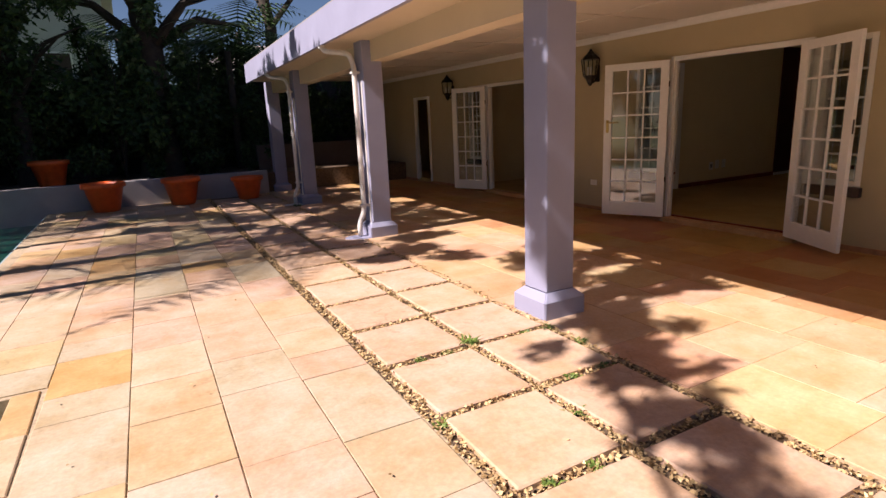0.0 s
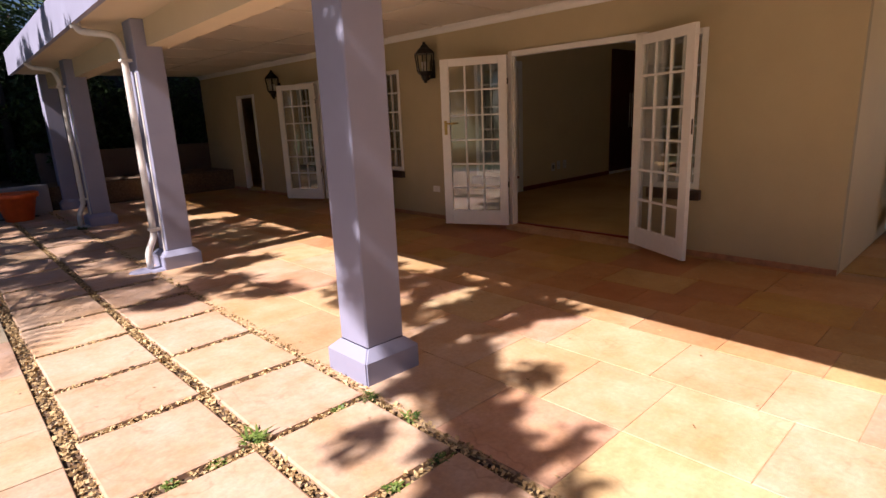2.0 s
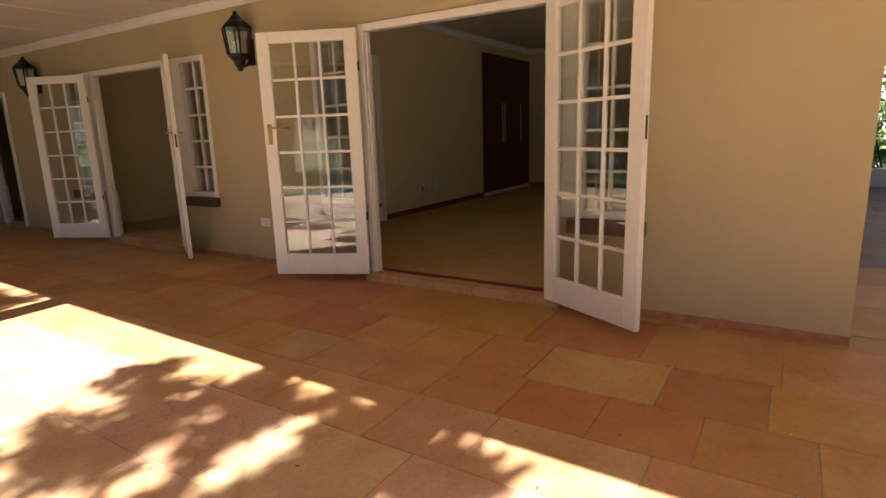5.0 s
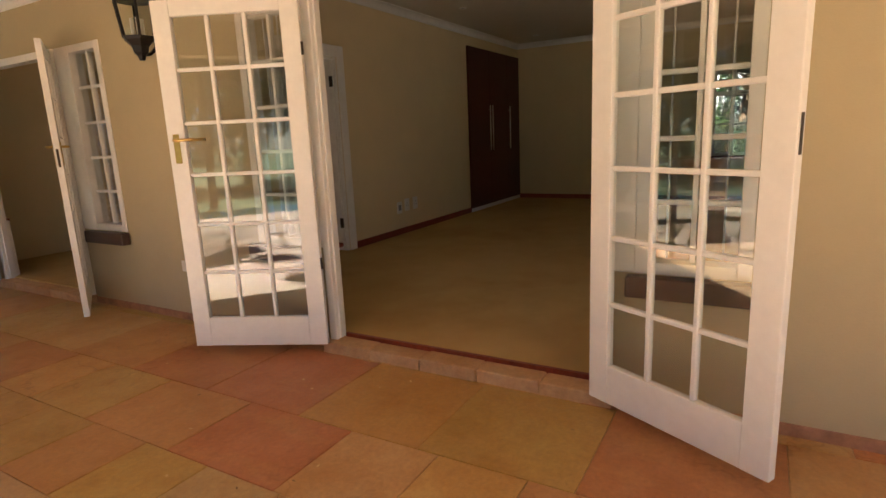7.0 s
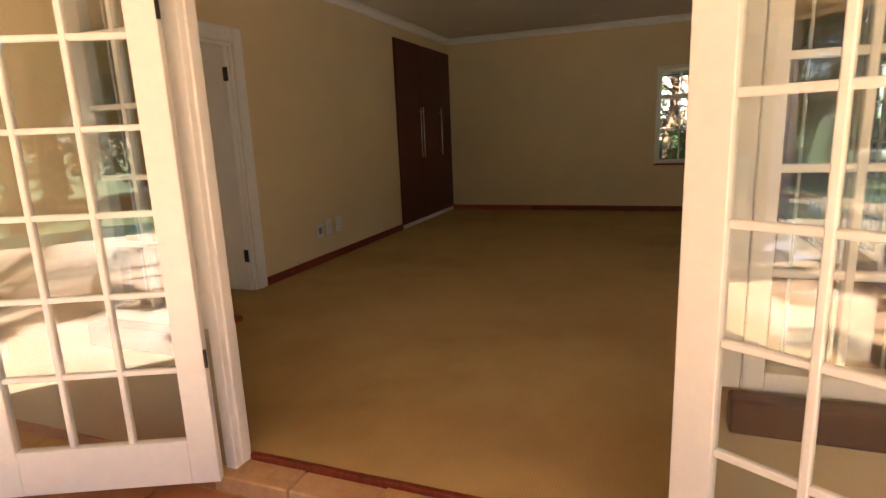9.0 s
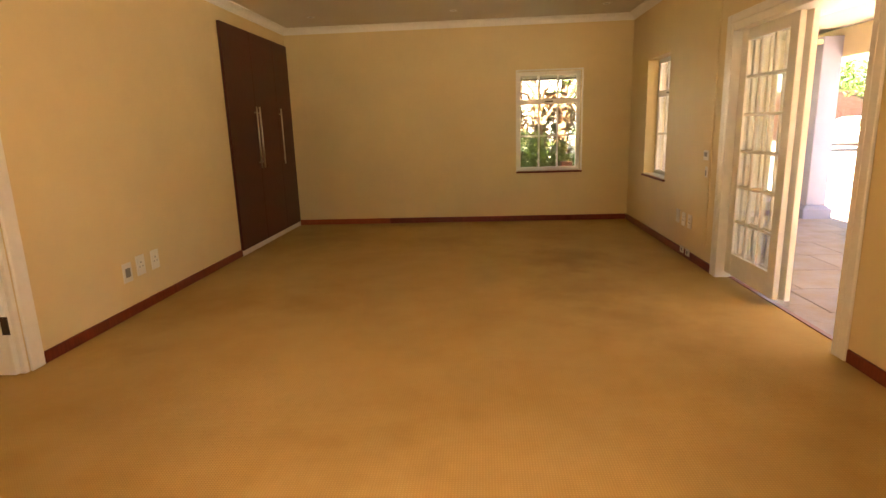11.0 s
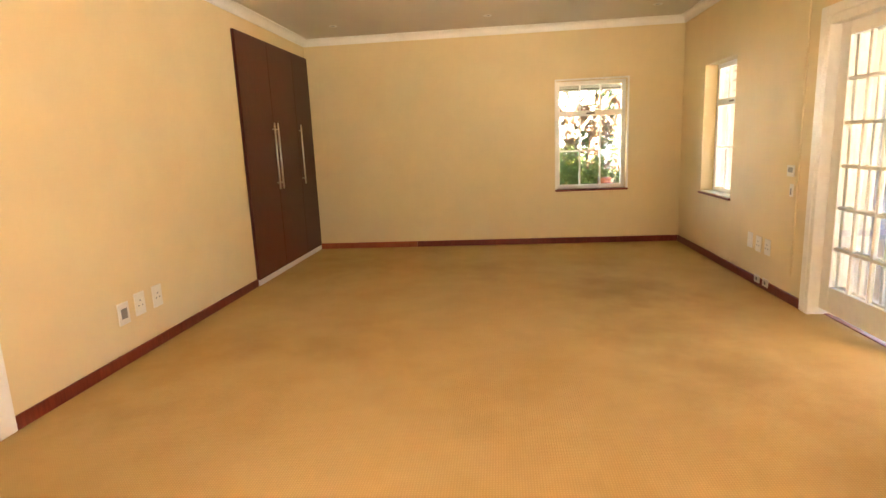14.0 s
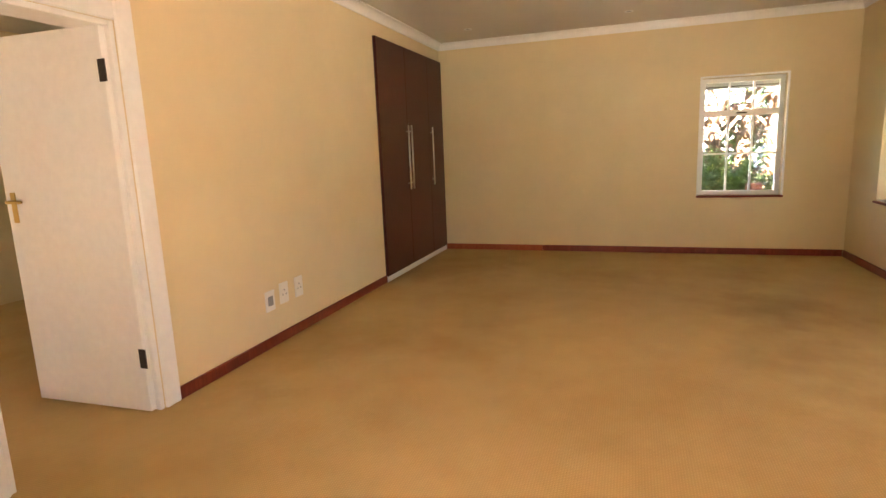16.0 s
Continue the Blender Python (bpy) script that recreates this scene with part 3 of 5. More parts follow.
def threshold(y0, y1):
    """A low row of cut stones in the doorway."""
    bm = bmesh.new()
    n = 5
    for i in range(n):
        a, b = y0 + (y1 - y0) * i / n, y0 + (y1 - y0) * (i + 1) / n
        box(bm, WX - 0.085 + 0.004 * (i % 2), WI - 0.048, a + 0.0015, b - 0.0015, -0.01, 0.066 + 0.003 * (i % 3), 0.006)
    return bm


setting("trim_threshold_1", threshold(DOOR1[0] - 0.02, DOOR1[1] + 0.02), M_STEPSTONE, "worn sandstone threshold step", "threshold")
setting("trim_threshold_2", threshold(DOOR2[0] - 0.02, DOOR2[1] + 0.02), M_STEPSTONE, "worn sandstone threshold step", "threshold")
setting("trim_threshold_strip", box(bmesh.new(), WI - 0.0475, WI - 0.02, DOOR1[0] + 0.055, DOOR1[1] - 0.055, 0.05, FZ + 0.004, 0.003), M_REDWOOD, "dark wooden carpet strip in the doorway", "trim")


def small_window(name, y0, y1, z0, z1, cols=2, rows=5):
    """A small-paned window in the front wall with a dark tile sill outside."""
    w = thing(name, pose(WX + 0.05, y0, z0), "white small-paned wooden window with burglar bars", "window", "", "structure")
    W, H, f, mu = y1 - y0, z1 - z0, 0.055, 0.022
    part("window_frame", box(box(bmesh.new(), -0.06, 0.05, 0, f, 0, H, 0.003), -0.06, 0.05, W - f, W, 0, H, 0.003), M_WHITE, w)
    part("window_rail", box(box(bmesh.new(), -0.058, 0.05, f, W - f, 0, f, 0.003), -0.058, 0.05, f, W - f, H - f, H, 0.003), M_WHITE, w)
    pw, ph = (W - 2 * f - (cols - 1) * mu) / cols, (H - 2 * f - (rows - 1) * mu) / rows
    for i in range(1, cols):
        a = f + i * (pw + mu) - mu
        part("glazing_bar", box(bmesh.new(), -0.02, 0.02, a, a + mu, f, H - f, 0.003), M_WHITE, w)
    for j in range(1, rows):
        a = f + j * (ph + mu) - mu
        part("glazing_bar", box(bmesh.new(), -0.017, 0.017, f, W - f, a, a + mu, 0.003), M_WHITE, w)
    for i in range(cols):
        for j in range(rows):
            a, b = f + i * (pw + mu), f + j * (ph + mu)
            p = part("pane", box(bmesh.new(), -0.002, 0.002, a - 0.002, a + pw + 0.002, b - 0.002, b + ph + 0.002), M_GLASS, w, "clear glass pane")
            p.visible_shadow = False
    for i in range(1, 4):
        part("burglar_bar", cyl(bmesh.new(), (0.06, W * i / 4, 0), (0.06, W * i / 4, H), 0.005, None, 8), M_WHITE, w)
    part("window_sill", box(bmesh.new(), -0.13, -0.0601, -0.03, W + 0.03, -0.10, -0.002, 0.006), M_SILL, w, "dark brown tile sill")
    part("inner_sill", box(bmesh.new(), 0.0501, 0.135, -0.092, W + 0.092, -0.03, -0.002, 0.006), M_REDWOOD, w, "red mahogany inner sill")
    return w


for n, (a, b) in WIN.items():
    small_window(n, a, b, 0.66, 2.14)

# red polished skirting line at the foot of the wall
bm = bmesh.new()
for a, b in ((SY, DOOR1[0] - 0.02), (DOOR1[1] + 0.02, DOOR2[0] - 0.02), (DOOR2[1] + 0.02, DOOR3[0]), (DOOR3[1], VEND)):
    box(bm, WX - 0.012, WX, a, b, -0.012, 0.055, 0.003)
setting("trim_red_skirting", bm, M_SKIRT, "red polished skirting line at the foot of the wall", "trim")


# ---- room: windows ----
def room_window(name, m, W, H, label):
    """Casement: three-pane top light over a three-by-two sash, in a deep reveal. Local x along the wall, y outward."""
    w = thing(name, m, label, "window", "", "structure")
    f, mu = 0.05, 0.022
    part("window_frame", box(box(bmesh.new(), 0, f, 0, 0.06, 0, H, 0.003), W - f, W, 0, 0.06, 0, H, 0.003), M_WHITE, w)
    zt = H * 0.70
    bm = bmesh.new()
    for a, b in ((0, f), (zt - 0.03, zt + 0.04), (H - f, H)):
        box(bm, f, W - f, 0.002, 0.058, a, b, 0.003)
    part("window_rail", bm, M_WHITE, w)
    rows = [(f, zt - 0.03, 2), (zt + 0.04, H - f, 1)]
    for a, b, n in rows:
        for i in (1, 2):
            x = f + (W - 2 * f) * i / 3
            part("glazing_bar", box(bmesh.new(), x - mu / 2, x + mu / 2, 0.012, 0.048, a, b, 0.003), M_WHITE, w)
        for j in range(1, n):
            z = a + (b - a) * j / n
            part("glazing_bar", box(bmesh.new(), f, W - f, 0.015, 0.045, z - mu / 2, z + mu / 2, 0.003), M_WHITE, w)
        for i in range(3):
            for j in range(n):
                x0, x1 = f + (W - 2 * f) * i / 3, f + (W - 2 * f) * (i + 1) / 3
                z0, z1 = a + (b - a) * j / n, a + (b - a) * (j + 1) / n
                p = part("pane", box(bmesh.new(), x0 + 0.009, x1 - 0.009, 0.028, 0.032, z0 + 0.009, z1 - 0.009), M_GLASS, w, "clear glass pane")
                p.visible_shadow = False
    for z in (H * 0.78, H * 0.86, H * 0.93):
        part("burglar_bar", cyl(bmesh.new(), (f, 0.075, z), (W - f, 0.075, z), 0.006, None, 8), M_BRONZE, w)
    part("latch", box(bmesh.new(), W / 2 - 0.05, W / 2 + 0.06, -0.012, 0.0, zt - 0.005, zt + 0.012, 0.003), M_BRONZE, w, "dark bronze stay")
    return w


room_window("window_5", pose(RX1 + 0.10, FAR_WIN[1], 0.80, 0, 0, -90), FAR_WIN[1] - FAR_WIN[0], 1.37, "white casement window of nine panes in the far wall")
room_window("window_6", pose(SIDE_WIN[1], SI - 0.13, 0.80, 0, 0, 180), SIDE_WIN[1] - SIDE_WIN[0], 1.38, "white casement window in a deep reveal beside the patio")
bm = bmesh.new()
box(bm, RX1 - 0.03, RX1 + 0.099, FAR_WIN[0] - 0.02, FAR_WIN[1] + 0.02, 0.775, 0.80, 0.004)
setting("trim_sill_far", bm, M_REDWOOD, "dark mahogany sill board under the far window", "sill")
setting("trim_sill_reveal", box(bmesh.new(), SIDE_WIN[0] + 0.001, SIDE_WIN[1] - 0.001, SI - 0.129, SI - 0.001, 0.80, 0.808, 0.002), M_WHITE, "white painted inner ledge of the side window", "sill")
setting("trim_sill_side", box(bmesh.new(), SIDE_WIN[0] - 0.02, SIDE_WIN[1] + 0.02, SI + 0.0005, SI + 0.025, 0.775, 0.797, 0.004), M_REDWOOD, "dark mahogany sill board under the side window", "sill")
bm = bmesh.new()
for a, b in ((FAR_WIN[0] - 0.022, FAR_WIN[0]), (FAR_WIN[1], FAR_WIN[1] + 0.022)):
    box(bm, RX1 - 0.012, RX1, a, b, 0.80, 2.192, 0.003)
box(bm, RX1 - 0.011, RX1, FAR_WIN[0], FAR_WIN[1], 2.17, 2.192, 0.003)
setting("trim_window_far", bm, M_WHITE, "white trim round the far window", "trim")

setting("trim_reveal_side", box(bmesh.new(), SIDE_WIN[1] - 0.004, SIDE_WIN[1] - 0.0005, SY + 0.001, SI - 0.20, 0.82, 2.15), M_WHITE, "white painted outer reveal of the side window", "trim")

# ---- side french door ----
bm = bmesh.new()
x0, x1 = SIDE_DOOR
for a, b in ((x0, x0 + 0.05), (x1 - 0.05, x1)):
    box(bm, a, b, SY - 0.01, SI + 0.02, 0.06, 2.2, 0.004)
box(bm, x0 + 0.05, x1 - 0.05, SY - 0.008, SI + 0.018, 2.14, 2.2, 0.004)
for a, b in ((x0 - 0.07, x0), (x1, x1 + 0.07)):
    box(bm, a, b, SI + 0.001, SI + 0.022, FZ, 2.27, 0.005)
box(bm, x0, x1, SI + 0.001, SI + 0.020, 2.2, 2.27, 0.005)
setting("door_4", bm, M_WHITE, "white painted frame of the side french door", "door frame")
glazed_leaf("french_door", 0.83, 2.0, 3, 6, pose(x1 - 0.055, 1.70, 0.14, 0, 0, 180), "white french door leaf with small panes, closed", "french doors", furniture=0)
glazed_leaf("french_door", 0.865, 2.0, 3, 6, pose(x1 - 0.057, 1.645, 0.14, 0, 0, 180.6), "white french door leaf folded behind another leaf", "french doors", furniture=0)
glazed_leaf("french_door", 0.84, 2.0, 3, 6, pose(x0 + 0.02, SY - 0.035, 0.14, 0, 0, -176.5), "white french door leaf with small panes, folded back against the house wall", "french doors")
glazed_leaf("french_door", 0.80, 2.05, 3, 6, pose(12.13, -0.60, 0.03, 0, 0, -22), "white glazed door leaf standing open at the edge of the patio", "french doors")
setting("trim_threshold_side", box(bmesh.new(), x0 + 0.05, x1 - 0.05, SI - 0.14, SI - 0.10, -0.01, FZ + 0.006, 0.003), M_REDWOOD, "dark wooden carpet strip in the side doorway", "threshold")
setting("trim_step_side", box(bmesh.new(), x0 + 0.05, x1 - 0.05, SY - 0.06, SI - 0.14, -0.01, 0.07, 0.006), M_SKYSTONE, "worn stone step of the side door in a mauve skylight tone", "threshold")

# ---- inner door to the next room ----
bm = bmesh.new()
x0, x1 = IDOOR
for a, b in ((x0, x0 + 0.03), (x1 - 0.03, x1)):
    box(bm, a, b, RY1 - 0.004, RY1 + 0.204, FZ, 2.17, 0.003)
box(bm, x0 + 0.03, x1 - 0.03, RY1 - 0.002, RY1 + 0.202, 2.14, 2.17, 0.003)
for a, b in ((x0 - 0.13, x0), (x1, x1 + 0.11)):
    box(bm, a, b, RY1 - 0.024, RY1 - 0.001, FZ, 2.29, 0.008)
box(bm, x0, x1, RY1 - 0.022, RY1 - 0.001, 2.17, 2.29, 0.008)
setting("door_5", bm, M_WHITE, "white architrave of the inner doorway", "door frame")
idoor = thing("inner_door", pose(x1 - 0.033, RY1 + 0.02, FZ + 0.01, 0, 0, 91.5), "flat white inner door standing wide open", "door")
part("panel", box(bmesh.new(), 0, 0.83, 0.0, 0.04, 0, 2.05, 0.003), M_WHITE, idoor)
for z in (0.31, 1.83):
    part("hinge", box(bmesh.new(), -0.018, 0.03, 0.04, 0.046, z - 0.055, z + 0.055, 0.002), M_BRONZE, idoor, "dark bronze hinge")
hp = part("handle_plate", box(bmesh.new(), 0.75, 0.79, 0.04, 0.046, 1.06, 1.23, 0.003), M_BRASS, idoor, "brass lever handle")
part("lever", tube(bmesh.new(), fillet([(0.77, 0.04, 1.18), (0.77, 0.09, 1.18), (0.65, 0.09, 1.18)], 0.02), 0.009, 10), M_BRASS, hp, "", True)
# next room
NX1, NY1 = 11.0, 10.2
setting("floor_next_room", box(bmesh.new(), WI - 0.06, NX1, RY1, NY1, -0.1, FZ - 0.004), M_CARPET, "beige carpet of the next room", "floor")
setting("ceiling_next_room", box(bmesh.new(), WI, NX1, RY1 + 0.2, NY1, CZ - 0.02, CZ + 0.08), M_CEIL, "white ceiling of the next room", "ceiling")
setting("wall_next_back", box(bmesh.new(), NX1, NX1 + 0.1, RY1 + 0.2, NY1, 0, CZ + 0.1), M_ROOMWALL, "cream back wall of the next room", "wall")
setting("wall_next_end", box(bmesh.new(), WI, NX1 + 0.1, NY1, NY1 + 0.1, 0, CZ + 0.1), M_ROOMWALL, "cream end wall of the next room", "wall")
bm = box(bmesh.new(), WI, 9.5, VEND - 0.2, VEND, 0, CZ + 0.1)
box(bm, 9.5, 9.6, NY1 + 0.1, VEND, 0, CZ + 0.1)
box(bm, WI, 9.5, NY1 + 0.1, VEND - 0.2, CZ, CZ + 0.1)
setting("wall_third_room", bm, M_ROOMWALL, "plain walls closing the last room", "wall")
setting("floor_third_room", box(bmesh.new(), WI - 0.06, 9.5, NY1 + 0.1, VEND - 0.2, -0.1, FZ - 0.004), M_CARPET, "carpet of the last room", "floor")

# ---- built-in cupboard ----
cup = thing("built_in_cupboard", pose(11.68, RY1 - 0.03, FZ), "dark wenge built-in cupboard with long steel handles", "cupboard")
part("body", box(bmesh.new(), 0.0, 2.04, 0.022, 0.029, 0.06, 2.54), M_WENGE, cup)
part("kickplate", box(bmesh.new(), 0.0, 2.04, 0.004, 0.029, 0.0, 0.057, 0.002), M_WHITE, cup, "white kickplate")
for a, b in ((0.004, 0.748), (0.752, 1.478), (1.482, 2.036)):
    dr = part("cupboard_door", box(bmesh.new(), a, b, 0.0, 0.021, 0.062, 2.54, 0.002), M_WENGE, cup)
    hx = {0.004: 0.70, 0.752: 0.80, 1.482: 1.53}[a]
    hb = part("handle", cyl(bmesh.new(), (hx, -0.032, 0.95), (hx, -0.032, 1.68), 0.0095), M_STEEL, dr, "long brushed steel bar handle", True)
    for z in (1.02, 1.61):
        part("standoff", cyl(bmesh.new(), (hx, -0.032, z), (hx, 0.0, z), 0.005, None, 8), M_STEEL, dr)
# ---- wall lanterns ----
def lantern(y, z=1.90):
    d = thing("wall_lantern", pose(WX, y, z), "black iron six-sided wall lantern with clear panes", "wall lamp", "wall lanterns")
    cx = -0.15

    def ring(r, z):
        return [(cx + r * math.cos(math.pi / 3 * i), r * math.sin(math.pi / 3 * i), z) for i in range(6)]

    def hexa(name, prof, mat, label=""):
        bm = bmesh.new()
        rows = [[bm.verts.new(p) for p in ring(r, z)] for r, z in prof]
        for a, b in zip(rows, rows[1:]):
            for i in range(6):
                bm.faces.new((a[i], a[(i + 1) % 6], b[(i + 1) % 6], b[i]))
        bm.faces.new(rows[0])
        bm.faces.new(rows[-1])
        return part(name, bm, mat, d, label)
    hexa("base", [(0.02, 0.0), (0.03, 0.03), (0.05, 0.05), (0.06, 0.09), (0.10, 0.13), (0.11, 0.15)], M_BLACK)
    hexa("roof", [(0.145, 0.375), (0.14, 0.39), (0.10, 0.43), (0.06, 0.46), (0.05, 0.48), (0.025, 0.50), (0.015, 0.53)], M_BLACK)
    lo, hi = ring(0.105, 0.15), ring(0.135, 0.375)
    for a, b in zip(lo, hi):
        part("glazing_post", cyl(bmesh.new(), a, b, 0.009, None, 8), M_BLACK, d)
    for i in range(6):
        bm = bmesh.new()
        q = [Vector(lo[i]), Vector(lo[(i + 1) % 6]), Vector(hi[(i + 1) % 6]), Vector(hi[i])]
        bm.faces.new([bm.verts.new(v) for v in q])
        p = part("pane", bm, M_GLASS, d, "clear glass pane")
        p.visible_shadow = False
    for i in range(3):
        a = 2 * math.pi * i / 3
        part("candle", cyl(bmesh.new(), (cx + 0.035 * math.cos(a), 0.035 * math.sin(a), 0.15), (cx + 0.035 * math.cos(a), 0.035 * math.sin(a), 0.27), 0.012, None, 10), M_OFFWHITE, d, "white candle tube")
    part("wall_plate", box(bmesh.new(), -0.018, -0.0005, -0.05, 0.05, 0.06, 0.30, 0.006), M_BLACK, d)
    part("bracket", tube(bmesh.new(), fillet([(-0.01, 0, 0.12), (-0.09, 0, 0.04), (cx, 0, 0.05)], 0.03), 0.012, 8), M_BLACK, d)
    return d


lantern(6.28)
lantern(10.62)


# ---- plates on the walls ----
def wall_plate(name, m, w, h, label, bits=()):
    """A switch or socket plate. Local x across, z up, y toward the viewer is negative."""
    d = thing(name, m, label, "socket")
    part("plate", box(bmesh.new(), -w / 2, w / 2, -0.009, -0.0005, -h / 2, h / 2, 0.003), M_PLASTIC, d)
    for bx, bz, bw, bh, mat in bits:
        part("insert", box(bmesh.new(), bx - bw / 2, bx + bw / 2, -0.0115, -0.0091, bz - bh / 2, bz + bh / 2, 0.0008), mat, d)
    return d


pins = [(0, 0.022, 0.012, 0.012, M_GREY), (-0.02, -0.012, 0.011, 0.011, M_GREY), (0.02, -0.012, 0.011, 0.011, M_GREY), (0.03, 0.03, 0.014, 0.02, M_PLASTIC)]
wall_plate("socket_plate", pose(9.655, RY1, 0.43, 0, 0, 0), 0.11, 0.15, "white plastic vent plate above the skirting", [(0, 0, 0.06, 0.07, M_GREY)])
wall_plate("socket_plate", pose(9.83, RY1, 0.45, 0, 0, 0), 0.11, 0.16, "white plastic power socket above the skirting", pins)
wall_plate("socket_plate", pose(10.03, RY1, 0.45, 0, 0, 0), 0.11, 0.16, "white plastic power socket above the skirting", pins)
for x, z in ((11.62, 0.47), (11.45, 0.46), (11.28, 0.46)):
    wall_plate("socket_plate", pose(x, SI, z, 0, 0, 180), 0.10, 0.14, "white plastic power socket on the side wall", pins if x < 11.5 else ())
for x in (11.40, 11.24):
    wall_plate("floor_socket", pose(x, SI + 0.017, 0.155, 0, 0, 180), 0.10, 0.07, "small white socket on the skirting", [(0, 0, 0.03, 0.03, M_GREY)])
wall_plate("thermostat", pose(10.98, SI, 1.13, 0, 0, 180), 0.11, 0.09, "white air conditioner control on the wall", [(0, 0.008, 0.07, 0.04, M_GREY)])
wall_plate("switch_plate", pose(10.95, SI, 0.98, 0, 0, 180), 0.05, 0.10, "small grey key switch on the wall", [(0, -0.01, 0.02, 0.05, M_GREY)])
setting("trim_conduit", box(bmesh.new(), 10.86, 10.885, SI, SI + 0.012, 0.30, CZ - 0.09, 0.003), M_ROOMWALL, "cream painted conduit strip up the wall", "trim")
wall_plate("socket_plate", pose(WX, 6.31, 0.43, 0, 0, -90), 0.14, 0.085, "white weatherproof socket on the house wall", [(0, 0, 0.05, 0.04, M_OFFWHITE)])

# ---- ceiling fittings in the room ----
vent = thing("ceiling_vent", pose(11.62, 4.18, CZ), "white ceiling air vent with slats", "vent")
for a, b, c, e in ((-0.14, 0.14, -0.20, -0.17), (-0.14, 0.14, 0.17, 0.20), (-0.14, -0.11, -0.17, 0.17), (0.11, 0.14, -0.17, 0.17)):
    part("frame", box(bmesh.new(), a, b, c, e, -0.015, -0.0005, 0.003), M_WHITE, vent)
for i in range(6):
    x = -0.09 + i * 0.036
    part("slat", box(bmesh.new(), x - 0.012, x + 0.012, -0.17, 0.17, -0.011, -0.006), M_WHITE, vent)
part("backing", box(bmesh.new(), -0.11, 0.11, -0.17, 0.17, -0.004, -0.0006), M_GREY, vent)
for x in (13.0, 10.4, 8.0):
    for y in (2.3, 4.16, 5.96):
        if x == 13.0 or y != 4.16:
            d = thing("downlight", pose(x, y, CZ), "small recessed ceiling downlight, switched off", "downlight", "ceiling downlights")
            part("rim", lathe(bmesh.new(), [(0.030, -0.001), (0.032, -0.006), (0.046, -0.006), (0.05, -0.0005)], 20), M_STEEL, d)
            part("lamp", cyl(bmesh.new(), (0, 0, -0.0012), (0, 0, -0.0004), 0.030, None, 20), M_GREY, d)


# ---- garden end: pots, low wall, fence ----
setting("wall_garden_low", box(bmesh.new(), -9, 2.75, 13.05, 13.25, -0.3, 0.52, 0.01), M_LOWWALL, "low grey retaining wall of the raised bed", "wall")
setting("ground_raised_bed", box(bmesh.new(), -9, 6.5, 13.25, 16.4, -0.3, 0.44), M_SOIL, "dark soil of the raised bed", "ground")
# higher length past x 2.9 is an added dark backdrop for the shaded veranda end
setting("wall_fence", box(box(bmesh.new(), -14, 2.9, 16.4, 16.55, -0.3, 2.55), 2.9, 14, 16.4, 16.55, -0.3, 3.2), M_FENCE, "tall dark boundary fence in shade, raised as a backdrop past the veranda", "fence")
setting("wall_veranda_end", box(bmesh.new(), 2.85, WX, VEND, VEND + 0.15, 0, 1.05), M_SHADEWALL, "low wall closing the end of the veranda", "wall")


def pot(x, y, s=1.0):
    d = thing("plant_pot", pose(x, y, 0.0), "orange glazed flower pot with a rolled rim", "plant pot", "orange pots")
    bm = lathe(bmesh.new(), [(0.001, 0.0), (0.22 * s, 0.0), (0.235 * s, 0.02), (0.34 * s, 0.46 * s), (0.385 * s, 0.47 * s), (0.39 * s, 0.55 * s), (0.37 * s, 0.565 * s), (0.34 * s, 0.55 * s), (0.32 * s, 0.48 * s)], 32)
    part("body", bm, M_TERRACOTTA, d, "", True)
    part("soil", cyl(bmesh.new(), (0, 0, 0.46 * s), (0, 0, 0.49 * s), 0.325 * s, None, 24), M_SOIL, d)
    return d


pot(-0.52, 12.55, 1.0)
pot(0.87, 12.5, 0.98)
pot(2.15, 12.3, 0.86)
p = pot(-1.5, 14.2, 0.98)
p.location.z = 0.44


# ---- plants ----
def leaf_cloud(name, n, centre, size, leaf, mat, seed, parent=None, droop=0.5, clumps=14, label=""):
    """Many small leaves in uneven clumps."""
    rnd = random.Random(seed)
    cl = [(Vector((rnd.gauss(0, 0.42), rnd.gauss(0, 0.42), rnd.gauss(0, 0.38))), rnd.uniform(0.16, 0.40)) for _ in range(clumps)]
    verts, faces = [], []
    for _ in range(n):
        c, r = rnd.choice(cl)
        v = Vector((rnd.gauss(0, 1), rnd.gauss(0, 1), rnd.gauss(0, 1))).normalized() * r * rnd.random() ** 0.4
        p = Vector(((c.x + v.x) * size[0], (c.y + v.y) * size[1], (c.z + v.z) * size[2])) + Vector(centre)
        a = Vector((rnd.gauss(0, 1), rnd.gauss(0, 1), rnd.gauss(-droop, 0.7))).normalized()
        b = a.orthogonal().normalized()
        b = (Matrix.Rotation(rnd.uniform(0, 6.3), 3, a) @ b)
        L = leaf * rnd.uniform(0.6, 1.4)
        W = L * 0.42
        k = len(verts)
        verts += [p, p + a * L * 0.5 + b * W * 0.5, p + a * L, p + a * L * 0.5 - b * W * 0.5]
        faces.append((k, k + 1, k + 2, k + 3))
    me = bpy.data.meshes.new(name)
    me.from_pydata([tuple(v) for v in verts], [], faces)
    me.materials.append(mat)
    ob = new(name, me)
    if parent:
        ob.parent = parent
    return ob


